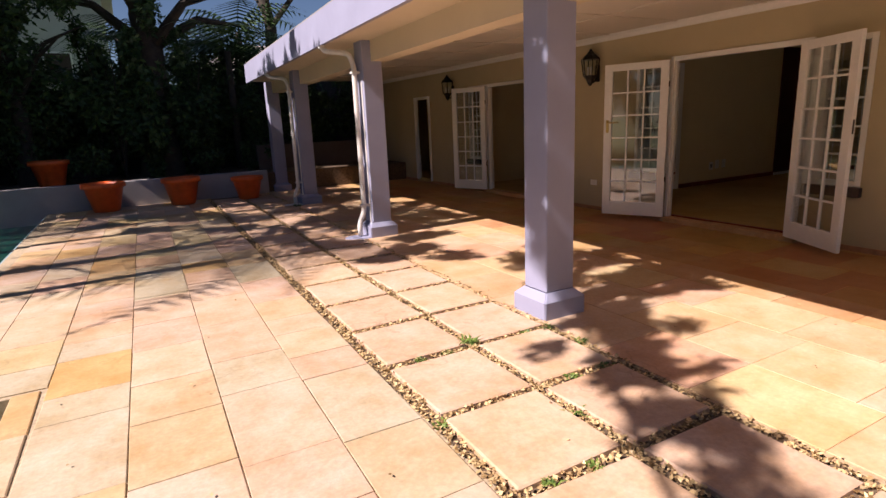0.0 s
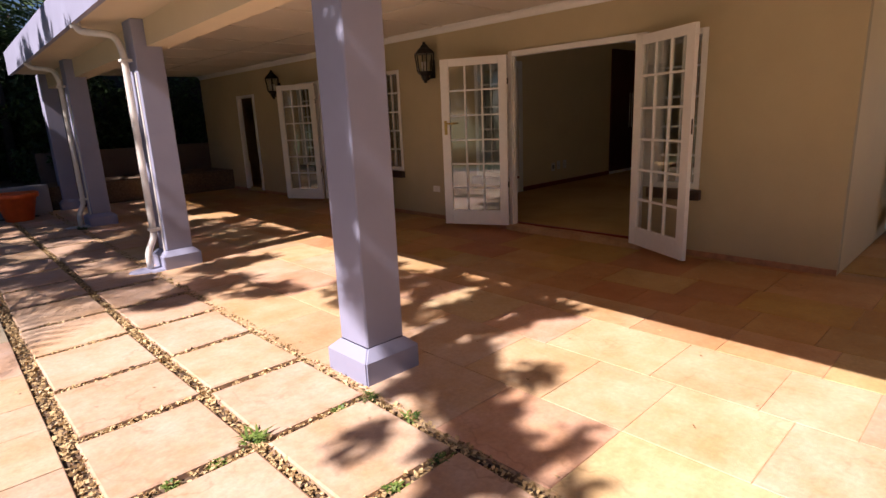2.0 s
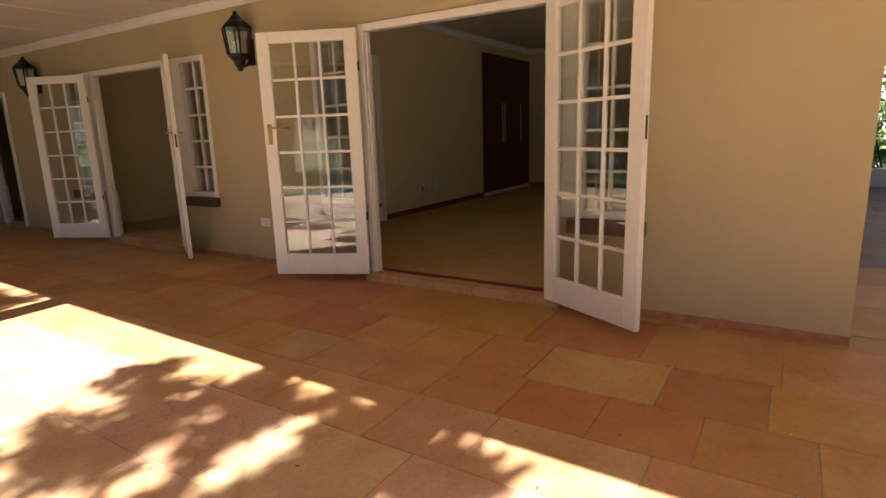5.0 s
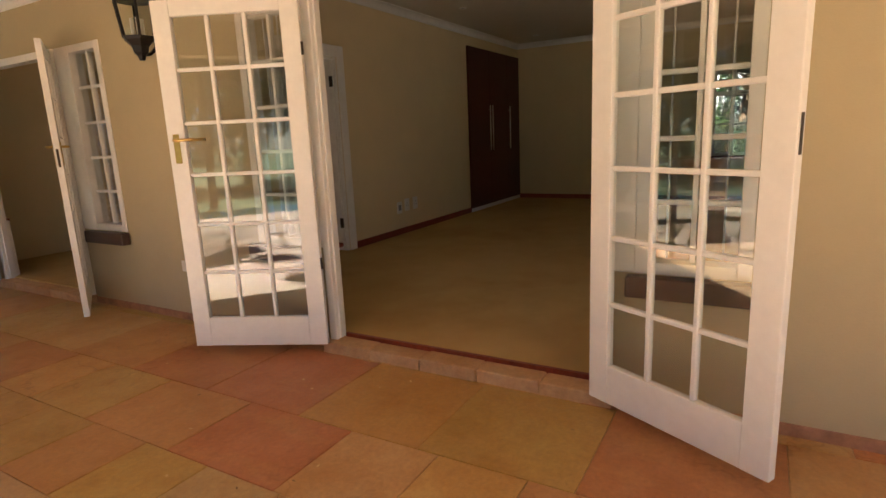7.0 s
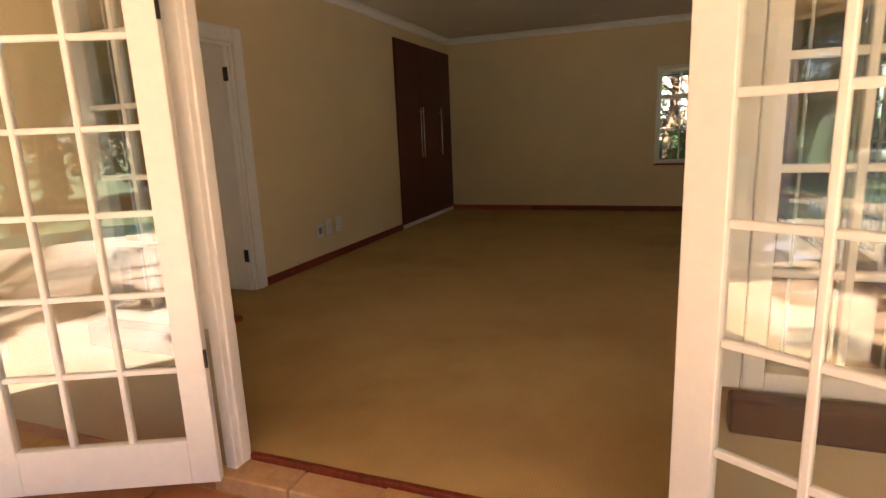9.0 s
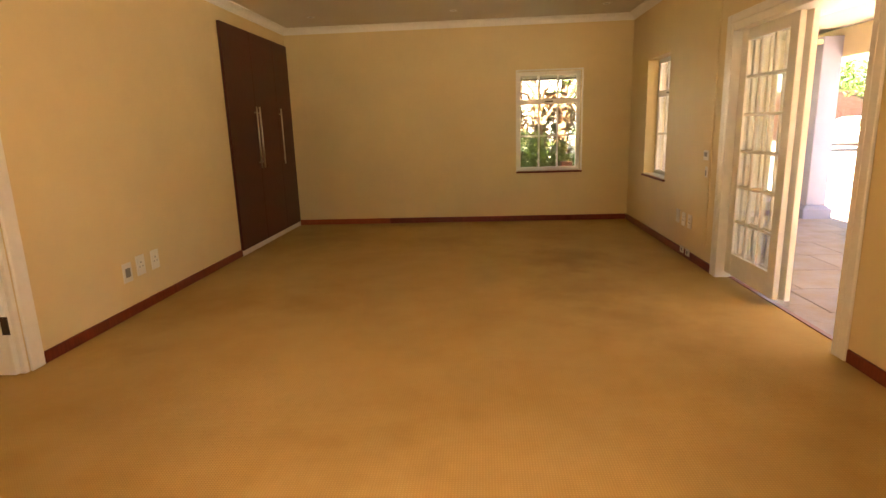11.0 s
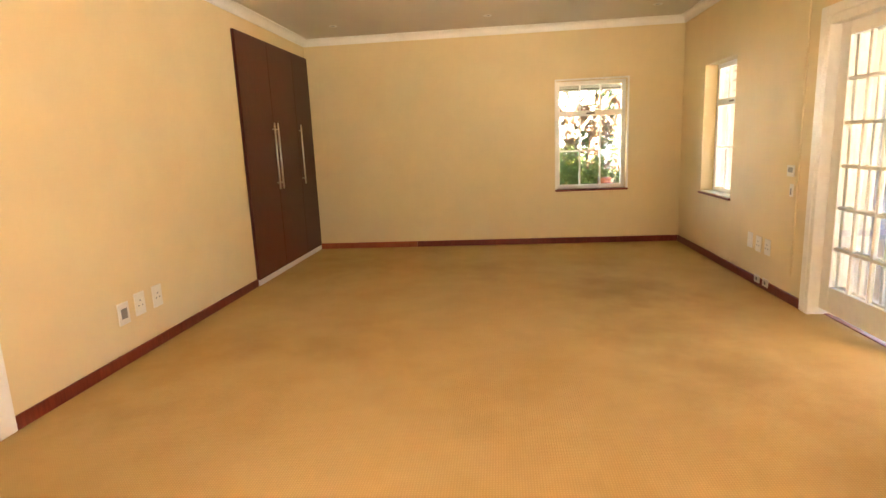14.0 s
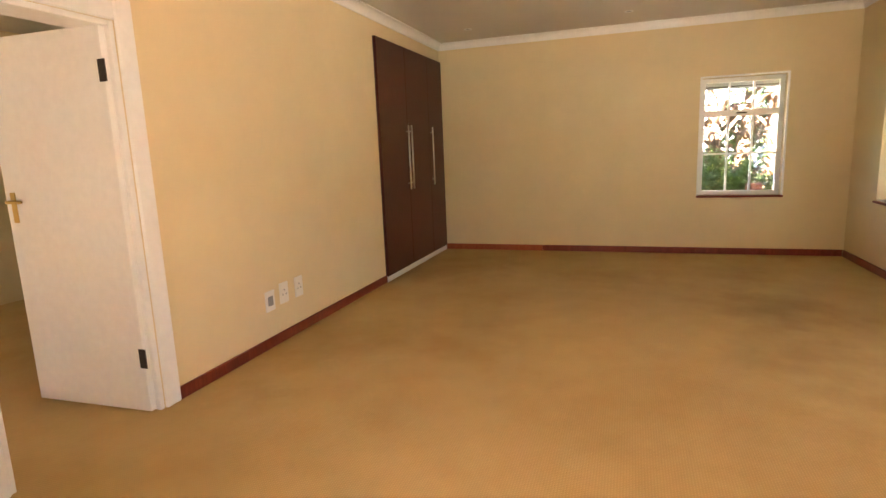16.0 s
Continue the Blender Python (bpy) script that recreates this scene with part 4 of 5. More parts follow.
def tree(x, y, z, h, r, crown, n, leaf, seed, mat=None, label="large shade tree with a dark leafy crown", flat=0.6, lean=(0.0, 0.0), bark=None):
    """Tapered trunk, limbs and a leaf crown."""
    mat = mat or M_FOLIAGE
    rnd = random.Random(seed)
    t = thing("tree", pose(x, y, z), label, "tree")
    bm = bmesh.new()
    pts = []
    lathe_n = 12
    rings = []
    for i in range(8):
        s = i / 7
        c = Vector((rnd.uniform(-1, 1) * 0.12 * s * h * 0.2, rnd.uniform(-1, 1) * 0.12 * s * h * 0.2, s * h))
        c += Vector((lean[0] * s * s, lean[1] * s * s, 0))
        rr = r * (1.35 - 0.35 * min(1, s * 6)) * (1 - 0.55 * s)
        rings.append([bm.verts.new(c + Vector((rr * math.cos(2 * math.pi * k / lathe_n) * rnd.uniform(0.9, 1.1), rr * math.sin(2 * math.pi * k / lathe_n) * rnd.uniform(0.9, 1.1), 0))) for k in range(lathe_n)])
        pts.append(c)
    for a, b in zip(rings, rings[1:]):
        for k in range(lathe_n):
            bm.faces.new((a[k], a[(k + 1) % lathe_n], b[(k + 1) % lathe_n], b[k]))
    part("trunk", bm, bark or M_BARK, t, "", True)
    for i in range(7):
        bm = bmesh.new()
        a = 2 * math.pi * i / 7 + rnd.uniform(-0.3, 0.3)
        p = pts[rnd.choice((4, 5, 6, 7))]
        q = p + Vector((math.cos(a) * crown * 0.7, math.sin(a) * crown * 0.7, crown * rnd.uniform(0.2, 0.7)))
        mid = (p + q) / 2 + Vector((0, 0, crown * 0.12))
        cyl(bm, p, mid, r * 0.35, r * 0.22, 8, False)
        cyl(bm, mid, q, r * 0.22, r * 0.06, 8, False)
        part("limb", bm, bark or M_BARK, t)
    leaf_cloud("crown", n, (lean[0], lean[1], h + crown * 0.35), (crown, crown, crown * flat), leaf, mat, seed + 5, t, 0.4, 22)
    return t


def palm(x, y, z, h, n, L, seed, label="palm with arching feathery fronds", mat=None):
    rnd = random.Random(seed)
    t = thing("palm", pose(x, y, z), label, "palm")
    part("trunk", cyl(bmesh.new(), (0, 0, 0), (0, 0, h), 0.11, 0.08, 10), M_BARK, t, "", True)
    for i in range(n):
        az, up = 2 * math.pi * i / n + rnd.uniform(-0.3, 0.3), rnd.uniform(0.2, 1.2)
        verts, faces = [], []
        d = Vector((math.cos(az), math.sin(az), 0))
        side = Vector((-d.y, d.x, 0))
        pts = [Vector((0, 0, h)) + d * L * s * math.cos(up * (1 - s * 0.5)) + Vector((0, 0, L * (math.sin(up) * s - 0.75 * s * s))) for s in [k / 16 for k in range(17)]]
        for k in range(1, 17):
            ll = L * 0.34 * math.sin(math.pi * min(1, 0.12 + k / 17)) + 0.05
            for sg in (-1, 1):
                b = len(verts)
                p = pts[k]
                tip = p + side * sg * ll + d * ll * 0.5 + Vector((0, 0, -ll * 0.35))
                verts += [p, p + (pts[k] - pts[k - 1]) * 0.45, tip]
                faces.append((b, b + 1, b + 2))
        for a, c in zip(pts, pts[1:]):
            b = len(verts)
            verts += [a - side * 0.012, a + side * 0.012, c + side * 0.01, c - side * 0.01]
            faces.append((b, b + 1, b + 2, b + 3))
        me = bpy.data.meshes.new("frond")
        me.from_pydata([tuple(v) for v in verts], [], faces)
        me.materials.append(mat or M_FOLIAGE)
        ob = new("frond", me)
        ob.parent = t
    return t


def bush(x, y, z, size, n, leaf, seed, mat=None, label="dark leafy shrub in the bed"):
    t = thing("shrub", pose(x, y, z), label, "shrub")
    rnd = random.Random(seed)
    for i in range(5):
        a = rnd.uniform(0, 6.3)
        bm = cyl(bmesh.new(), (0, 0, 0), (math.cos(a) * size[0] * 0.4, math.sin(a) * size[1] * 0.4, size[2] * 0.8), 0.018, 0.008, 6, False)
        part("stem", bm, M_BARK, t)
    leaf_cloud("foliage", n, (0, 0, size[2] * 0.55), (size[0] * 0.6, size[1] * 0.6, size[2] * 0.55), leaf, mat or M_FOLIAGE, seed, t)
    return t


# garden end
tree(0.75, 15.3, 0.44, 5.2, 0.42, 3.4, 12000, 0.18, 3)
tree(-4.5, 15.0, 0.44, 2.8, 0.3, 3.0, 9000, 0.16, 9, None, "broad dark tree over the raised bed", 0.7)
tree(4.6, 19.5, -0.3, 7.0, 0.3, 2.6, 5000, 0.16, 17)
palm(2.6, 15.6, 0.44, 3.0, 11, 2.3, 4)
palm(3.4, 18.2, -0.3, 4.6, 12, 2.6, 8)
palm(-1.6, 15.9, 0.44, 2.2, 10, 1.6, 12)
palm(4.6, 16.9, -0.3, 3.6, 12, 2.2, 14)
for i, (x, y, s) in enumerate([(-3.4, 14.2, 1.5), (-2.2, 15.4, 1.7), (-0.9, 14.4, 0.7), (1.7, 14.4, 0.6), (-5.2, 14.0, 1.6), (3.2, 14.9, 0.8), (-3.0, 15.9, 2.2)]):
    bush(x, y, 0.44, (s * 1.2, s, s * 1.1), 1500, 0.11, 30 + i)


def far_house(x, y, w, d, h, label):
    t = thing("house", pose(x, y, -0.3), label, "house")
    part("wall", box(bmesh.new(), 0, w, 0, d, 0, h), M_HOUSE, t)
    bm = bmesh.new()
    q = [bm.verts.new(v) for v in ((-0.4, -0.4, h), (w + 0.4, -0.4, h), (w + 0.4, d + 0.4, h), (-0.4, d + 0.4, h), (w * 0.3, d / 2, h + 1.6), (w * 0.7, d / 2, h + 1.6))]
    for f in ((0, 1, 5, 4), (1, 2, 5), (2, 3, 4, 5), (3, 0, 4), (3, 2, 1, 0)):
        bm.faces.new([q[i] for i in f])
    part("roof", bm, M_ROOF, t)
    for i in range(int(w // 2.2)):
        for z in (1.0, 3.8):
            if z + 1.2 < h:
                x0 = 0.7 + i * 2.2
                wd = part("window", box(bmesh.new(), x0, x0 + 1.0, -0.03, 0.0, z, z + 1.2), M_WHITE, t)
                part("pane", box(bmesh.new(), x0 + 0.07, x0 + 0.93, -0.036, -0.031, z + 0.07, z + 1.13), M_SILL, wd)
    return t


far_house(-7.5, 27, 7.4, 6, 7.2, "white two-storey house beyond the fence")
far_house(3.6, 30, 8, 6, 4.6, "low white house beyond the trees")

for i, (x, y, s) in enumerate([(-4.2, 15.6, 3.4), (-2.4, 15.9, 2.6), (-6.4, 15.2, 3.6), (-0.6, 16.0, 2.2), (-8.6, 14.8, 3.8), (2.2, 16.0, 1.6)]):
    bush(x, y, 0.44, (s * 0.8, s * 0.6, s * 1.25), 5200, 0.14, 130 + i, None, "tall dark shrub against the fence")
for i, (x, y, s) in enumerate([(3.4, 15.4, 1.9), (4.6, 15.5, 2.0), (5.7, 15.3, 1.9), (6.8, 15.4, 2.0)]):
    bush(x, y, 0.44, (s, s * 0.7, s * 1.2), 3000, 0.13, 150 + i, None, "dark shrub behind the end of the veranda")
for i, (x, y, w, h) in enumerate([(-2.75, 15.3, 1.5, 4.4), (-2.0, 16.1, 1.2, 3.9), (-0.35, 16.0, 0.9, 3.4), (1.75, 15.9, 0.9, 3.0)]):
    bush(x, y, 0.44, (w, w * 0.8, h), 5200, 0.14, 170 + i, None, "tall dark shrub beside the large tree")
for i, (x, y, w, h) in enumerate([(-0.1, 14.9, 1.3, 3.6), (1.35, 15.0, 1.2, 3.3), (-3.6, 16.2, 2.0, 5.6), (-5.2, 16.2, 2.2, 6.0), (2.6, 16.3, 1.5, 3.2), (0.5, 14.6, 1.0, 2.4)]):
    bush(x, y, 0.44, (w, w * 0.8, h), 5600, 0.15, 370 + i, None, "overgrown dark shrub round the large tree")
for i, (x, y, h) in enumerate([(1.9, 17.6, 3.4), (2.7, 17.2, 3.9), (3.6, 16.6, 3.3), (0.2, 17.4, 4.2)]):
    palm(x, y, -0.3, h, 18, 1.7, 410 + i, "dense feathery palm beyond the fence")
# shade trees beside the terrace, on the sun's side
def leaning_tree(x, y, z, h, r, lean, leaf, seed, clumps, label):
    """Slender leaning trunk whose branches each carry an uneven clump of leaves."""
    rnd = random.Random(seed)
    t = thing("tree", pose(x, y, z), label, "tree")
    pts = [Vector((lean[0] * (i / 9) ** 2 + rnd.uniform(-0.03, 0.03), lean[1] * (i / 9) ** 2, h * i / 9)) for i in range(10)]
    bm = bmesh.new()
    for i in range(9):
        cyl(bm, pts[i], pts[i + 1], r * (1.2 - 0.09 * i), r * (1.2 - 0.09 * (i + 1)), 10, False)
    part("trunk", bm, M_BARK, t, "", True)
    tip = pts[-1]
    for k, (gx, gy, size, dense) in enumerate(clumps):
        c = Vector((gx - x, gy - y, h + 0.15 * math.sin(k * 2.1)))
        bm = bmesh.new()
        mid = (tip + c) / 2 + Vector((0, 0, 0.10))
        cyl(bm, tip, mid, r * 0.16, r * 0.11, 6, False)
        cyl(bm, mid, c, r * 0.11, r * 0.06, 6, False)
        part("limb", bm, M_BARK, t)
        leaf_cloud("leaf_clump", int(3600 * dense * size * size) + 20, c, (size, size, size * 0.8), leaf, M_FOLIAGE, seed + k, t, 0.4, 12)
    return t


OFF = 6.47    # how far the noon light carries a crown's shade along x
leaning_tree(-4.45, -4.5, -0.3, 7.1, 0.05, (0.5, 5.9), 0.13, 51, [(gx - OFF, gy - 0.45, s, 1.7 * d) for gx, gy, s, d in (
    (2.02, 0.94, 0.18, 0.8), (2.16, 1.22, 0.20, 1.0), (2.36, 1.52, 0.22, 1.0), (2.60, 1.84, 0.25, 1.2), (2.68, 2.14, 0.24, 1.2),
    (2.45, 2.42, 0.15, 0.3), (2.42, 1.97, 0.22, 1.0), (2.92, 2.44, 0.30, 1.1), (3.22, 2.72, 0.28, 1.1), (3.58, 2.94, 0.32, 1.1))], "slender leaning tree over the terrace")
leaning_tree(-4.65, -4.6, -0.3, 7.1, 0.05, (0.8, 6.6), 0.13, 75, [(gx - OFF, gy - 0.45, s, 1.35 * d) for gx, gy, s, d in (
    (4.25, 2.85, 0.36, 1.1), (3.95, 3.15, 0.34, 1.0), (4.45, 3.30, 0.40, 0.9), (3.55, 3.55, 0.30, 0.45), (4.00, 3.80, 0.40, 0.45),
    (4.45, 3.95, 0.40, 0.6), (3.85, 4.15, 0.25, 0.6), (3.15, 3.62, 0.16, 0.4),
    (3.70, 4.45, 0.26, 0.7), (4.05, 4.60, 0.26, 0.8), (3.45, 4.20, 0.24, 0.6), (4.30, 4.85, 0.20, 0.7))], "slender leaning tree over the terrace")
leaning_tree(-5.2, 15.6, -0.3, 7.1, 0.07, (1.2, -4.5), 0.15, 95, [(gx - OFF, gy - 0.45, s, 1.6 * d) for gx, gy, s, d in (
    (1.75, 7.2, 0.45, 0.8), (2.95, 5.0, 0.24, 0.7), (3.0, 5.65, 0.30, 0.8), (2.2, 6.4, 0.36, 0.9), (2.4, 8.2, 0.5, 0.8), (2.65, 5.5, 0.32, 0.9), (3.2, 6.2, 0.36, 0.9), (3.5, 7.1, 0.45, 0.9), (4.3, 7.5, 0.5, 0.8),
    (3.1, 8.6, 0.6, 0.8), (4.1, 9.0, 0.6, 0.8), (2.6, 9.8, 0.5, 0.7), (3.6, 10.4, 0.5, 0.7), (4.4, 10.2, 0.5, 0.8), (3.2, 11.6, 0.6, 0.8), (4.2, 11.9, 0.6, 0.8),
    (2.2, 11.2, 0.5, 0.8), (2.6, 13.0, 0.7, 0.9), (3.8, 13.4, 0.7, 0.9), (1.0, 12.9, 0.6, 0.9), (-0.4, 13.2, 0.6, 0.9),
    (0.2, 9.6, 0.45, 0.5), (-0.7, 10.4, 0.45, 0.5), (1.2, 10.2, 0.45, 0.6), (0.4, 11.2, 0.5, 0.6), (-0.6, 12.0, 0.5, 0.6), (1.6, 11.9, 0.5, 0.7), (1.3, 8.6, 0.4, 0.6))], "broad leaning tree over the far end of the terrace")
tree(-5.8, 7.3, -0.3, 9.2, 0.13, 1.3, 1500, 0.22, 61, None, "tall slender tree beyond the pool", 0.8)
tree(-5.9, 9.9, -0.3, 9.2, 0.13, 1.5, 2200, 0.22, 62, None, "tall slender tree beyond the pool", 0.8)
tree(-5.8, 12.0, -0.3, 9.0, 0.15, 1.6, 3000, 0.22, 63, None, "tall slender tree beyond the pool", 0.8)
tree(-6.1, 11.2, -0.3, 7.0, 0.15, 1.3, 2200, 0.22, 64, None, "slender tree beyond the pool", 0.8)
for i, (x, y, h) in enumerate([(-7.0, 8.9, 8.6), (-8.4, 7.0, 9.2), (-9.0, 10.4, 8.4), (-6.4, 6.0, 8.2)]):
    palm(x, y, -0.3, h, 13, 1.9, 40 + i, "tall palm beside the pool")
tree(-8.5, 15.6, -0.3, 6.5, 0.4, 4.2, 11000, 0.30, 56, None, "dense shade tree behind the pool", 0.7)
tree(-6.0, 16.0, -0.3, 7.0, 0.4, 4.4, 11000, 0.30, 57, None, "dense shade tree by the fence", 0.7)
tree(-2.0, 15.4, 0.44, 3.0, 0.22, 2.2, 8000, 0.16, 58, None, "dense dark tree over the raised bed", 0.8)
tree(-9.8, 15.0, -0.3, 8.0, 0.35, 3.4, 8000, 0.30, 59, None, "dense shade tree behind the pool", 0.7)

# ---- pool ----
setting("water_pool", box(box(bmesh.new(), -4.5, -1.55, 3.7, 13.05, -0.35, -0.20), -4.5, -0.80, -4, 3.699, -0.35, -0.20), M_WATER, "dark green pool water", "water")
bm = box(bmesh.new(), -1.6, -1.53, 3.66, 13.05, -0.3, -0.04)
setting("trim_pool_edge", bm, M_POOLTILE, "blue-grey pool edge", "pool edge")

for i in range(9):
    bush(-13.5 + 0.7 * (i % 3), -3 + 2.0 * i, -0.3, (2.8, 2.6, 4.4 + 0.7 * (i % 2)), 1700, 0.28, 230 + i, None, "tall dark shrub along the far edge of the lawn")
for i in range(8):
    tree(-17.0 + 1.1 * (i % 2), -4.0 + 2.9 * i, -0.3, 4.2, 0.3, 3.4 + 0.4 * (i % 3), 3600, 0.40, 330 + i, None, "tall dark tree beyond the lawn", 0.9)
# ---- side garden and drive ----
# unseen wall added to cut sky light and bounce on the side patio
setting("wall_sky_blocker", box(bmesh.new(), -13, 12, -5.5, -5.25, -0.3, 3.0), M_HOUSE, "plain unseen wall added behind the terrace to block sky light", "wall")
setting("wall_brick_boundary", box(bmesh.new(), 10, 48, -14.25, -14.0, -0.3, 2.9), M_BRICK, "red face-brick boundary wall", "wall")
for i, (x, y, s) in enumerate([(15.2, -12.6, 2.2), (19, -12.8, 2.6), (24, -12.4, 2.4), (35.5, -12.8, 2.2)]):
    bush(x, y, -0.3, (s, s, s * 1.1), 2200, 0.16, 60 + i, M_BRIGHTLEAF, "green shrub before the brick wall")
for i, (x, y) in enumerate([(17, -17), (24, -18), (31, -17), (12, -18)]):
    tree(x, y, -0.3, 4.0, 0.25, 3.0, 4500, 0.24, 70 + i, M_BRIGHTLEAF, "leafy tree behind the brick wall", 0.8)
tree(31.6, -13.2, -0.3, 3.0, 0.14, 1.7, 3000, 0.20, 480, M_BRIGHTLEAF, "leafy tree before the brick wall", 0.8)
bush(30.4, -12.9, -0.3, (0.7, 0.7, 1.6), 900, 0.20, 481, M_BRIGHTLEAF, "tall strappy plant before the brick wall")


def parked_car(m):
    """A small pale hatchback on the drive: nose along x."""
    c = thing("car", m, "pale silver-white hatchback parked on the sunlit drive", "car")
    bm = bmesh.new()
    side = [(-1.9, 0.35), (1.95, 0.35), (2.0, 0.62), (1.75, 0.84), (0.95, 0.95), (0.35, 1.38), (-1.25, 1.42), (-1.85, 1.0), (-1.98, 0.6)]
    rows = [[bm.verts.new((x, y * (0.86 if z > 1.2 else 1.0), z)) for x, z in side] for y in (-0.82, 0.82)]
    bm.faces.new(rows[0])
    bm.faces.new(rows[1][::-1])
    for k in range(len(side)):
        q = (k + 1) % len(side)
        bm.faces.new((rows[0][k], rows[0][q], rows[1][q], rows[1][k]))
    bmesh.ops.bevel(bm, geom=list(bm.edges), offset=0.06, segments=2, affect="EDGES")
    part("body", bm, M_CARPAINT, c, "", True)
    for y in (-0.80, 0.80):
        w = math.copysign(0.012, y)
        for a, b in ((-1.2, -0.35), (-0.28, 0.55)):
            part("side_window", box(bmesh.new(), a, b, min(y, y + w), max(y, y + w), 1.0, 1.28, 0.004), M_SILL, c, "dark tinted side window")
        for x in (-1.25, 1.25):
            wheel = part("wheel", cyl(bmesh.new(), (x, y - 0.08, 0.31), (x, y + 0.08, 0.31), 0.31, None, 24), M_FENCE, c, "black tyre")
            part("rim", cyl(bmesh.new(), (x, y - 0.085, 0.31), (x, y + 0.085, 0.31), 0.19, None, 18), M_STEEL, wheel)
    return c


parked_car(pose(30.0, -11.3, -0.03, 0, 0, 70))
# garden outside the far window
setting("ground_garden", box(bmesh.new(), RX1 + 0.3, 40, -2.1, 20, -0.3, -0.06), M_GRASS, "garden lawn behind the house", "ground")
setting("wall_garden_back", box(bmesh.new(), 22, 22.2, -1.5, 14, -0.3, 3.1), M_HOUSE, "white neighbouring wall", "wall")
for i in range(9):
    y = 0.2 + i * 0.62
    bush(16.4 + 0.15 * (i % 2), y, -0.06, (0.85, 0.9, 1.15 + 0.1 * (i % 3)), 2000, 0.075, 80 + i, M_SUNLEAF, "low clipped green hedge plant by the path")
for i, (x, y, r) in enumerate([(18.0, 2.55, 0.13), (18.6, 2.1, 0.16), (18.3, 1.55, 0.15), (19.0, 3.1, 0.14), (18.8, 0.7, 0.15), (19.4, 1.2, 0.13)]):
    tree(x, y, -0.06, 2.5 + 0.15 * i, r, 1.1, 900, 0.14, 90 + i, M_BRIGHTLEAF, "slender brown-trunked tree behind the hedge", 0.6, (0.2 - 0.1 * i, 0.15 * (-1) ** i), M_BROWNBARK)
for i, (x, y) in enumerate([(17.7, 1.0), (17.9, 3.3), (18.9, 2.7)]):
    palm(x, y, -0.06, 0.9, 9, 0.9, 190 + i, "short green garden palm beside the hedge", M_BRIGHTLEAF)
setting("trim_eave_back", box(bmesh.new(), 14.68, 14.74, -1.3, 8, 2.11, 2.40), M_HOUSE, "pale fascia board of the rear eave", "fascia")
setting("ceiling_eave_back", box(bmesh.new(), RX1 + 0.25, 14.68, -1.0, 8, 2.40, 2.46), M_CREAM, "cream soffit of the rear eave", "ceiling")
setting("pavement_garden_path", box(bmesh.new(), RX1 + 0.3, 15.9, -2.0, 10, -0.2, -0.03), M_PAVE, "pale paved path behind the house", "pavement")
q = copy_thing(p, pose(16.05, 2.15, -0.03))
column(15.9, -1.0)
column(14.45, 1.0)
for i, (x, y, s) in enumerate([(17.3, 2.5, 1.0), (17.5, 1.5, 1.1), (17.2, 3.6, 0.9)]):
    bush(x, y, -0.06, (s, s, s * 1.9), 900, 0.11, 210 + i, M_AUTUMN, "russet leafed shrub behind the hedge")
for i in range(7):
    bush(19.8 + 0.5 * (i % 2), -0.2 + 0.75 * i, -0.06, (1.2, 1.1, 2.2 + 0.5 * (i % 3)), 2200, 0.13, 250 + i, M_AUTUMN if i % 3 == 1 else M_BRIGHTLEAF, "leafy shrub before the neighbouring wall")
setting("wall_planter", box(bmesh.new(), 15.93, 16.02, -1.4, 9.0, -0.1, 0.34, 0.012), M_HOUSE, "low grey planter wall in front of the hedge", "wall")
setting("wall_brick_pier", box(bmesh.new(), 15.86, 16.08, 2.22, 2.42, -0.1, 0.78, 0.01), M_RED, "orange-red brick pier in the planter wall", "pier")
column(14.1, -0.95)


# ---- paving ----
def slab(name, x0, x1, y0, y1, top, thick, mat, parent, rnd, chip=0.006, tilt=0.003, c=0.010, skew=0.0):
    """One stone slab with worn upper edges."""
    bm = bmesh.new()
    j = chip
    z = [top + rnd.uniform(-tilt, tilt) for _ in range(4)]
    co = [(x + skew * (y - y0), y) for x, y in ((x0, y0), (x1, y0), (x1, y1), (x0, y1))]
    co = [(x + rnd.uniform(-j, j), y + rnd.uniform(-j, j)) for x, y in co]
    cx, cy = (x0 + x1) / 2, (y0 + y1) / 2
    lo = [bm.verts.new((x, y, top - thick)) for x, y in co]
    mid = [bm.verts.new((x, y, zz - c * 0.7)) for (x, y), zz in zip(co, z)]
    up = [bm.verts.new((x + math.copysign(c, cx - x), y + math.copysign(c, cy - y), zz)) for (x, y), zz in zip(co, z)]
    for a, b in ((lo, mid), (mid, up)):
        for i in range(4):
            bm.faces.new((a[i], a[(i + 1) % 4], b[(i + 1) % 4], b[i]))
    bm.faces.new(up)
    return part(name, bm, mat, parent)


def courses(x0, x1, y0, y1, widths, lengths, rnd):
    """Rows along y of varying width, cut into slabs of varying length."""
    out, x = [], x0
    while x < x1 - 0.05:
        w = rnd.choice(widths)
        xe = min(x1, x + w)
        if x1 - xe < 0.18:
            xe = x1
        y = y0 - rnd.uniform(0, 0.4)
        while y < y1 - 0.02:
            L = rnd.choice(lengths)
            ye = min(y1, y + L)
            if y1 - ye < 0.15:
                ye = y1
            out.append((x, xe, max(y, y0), ye))
            y = ye
        x = xe
    return out


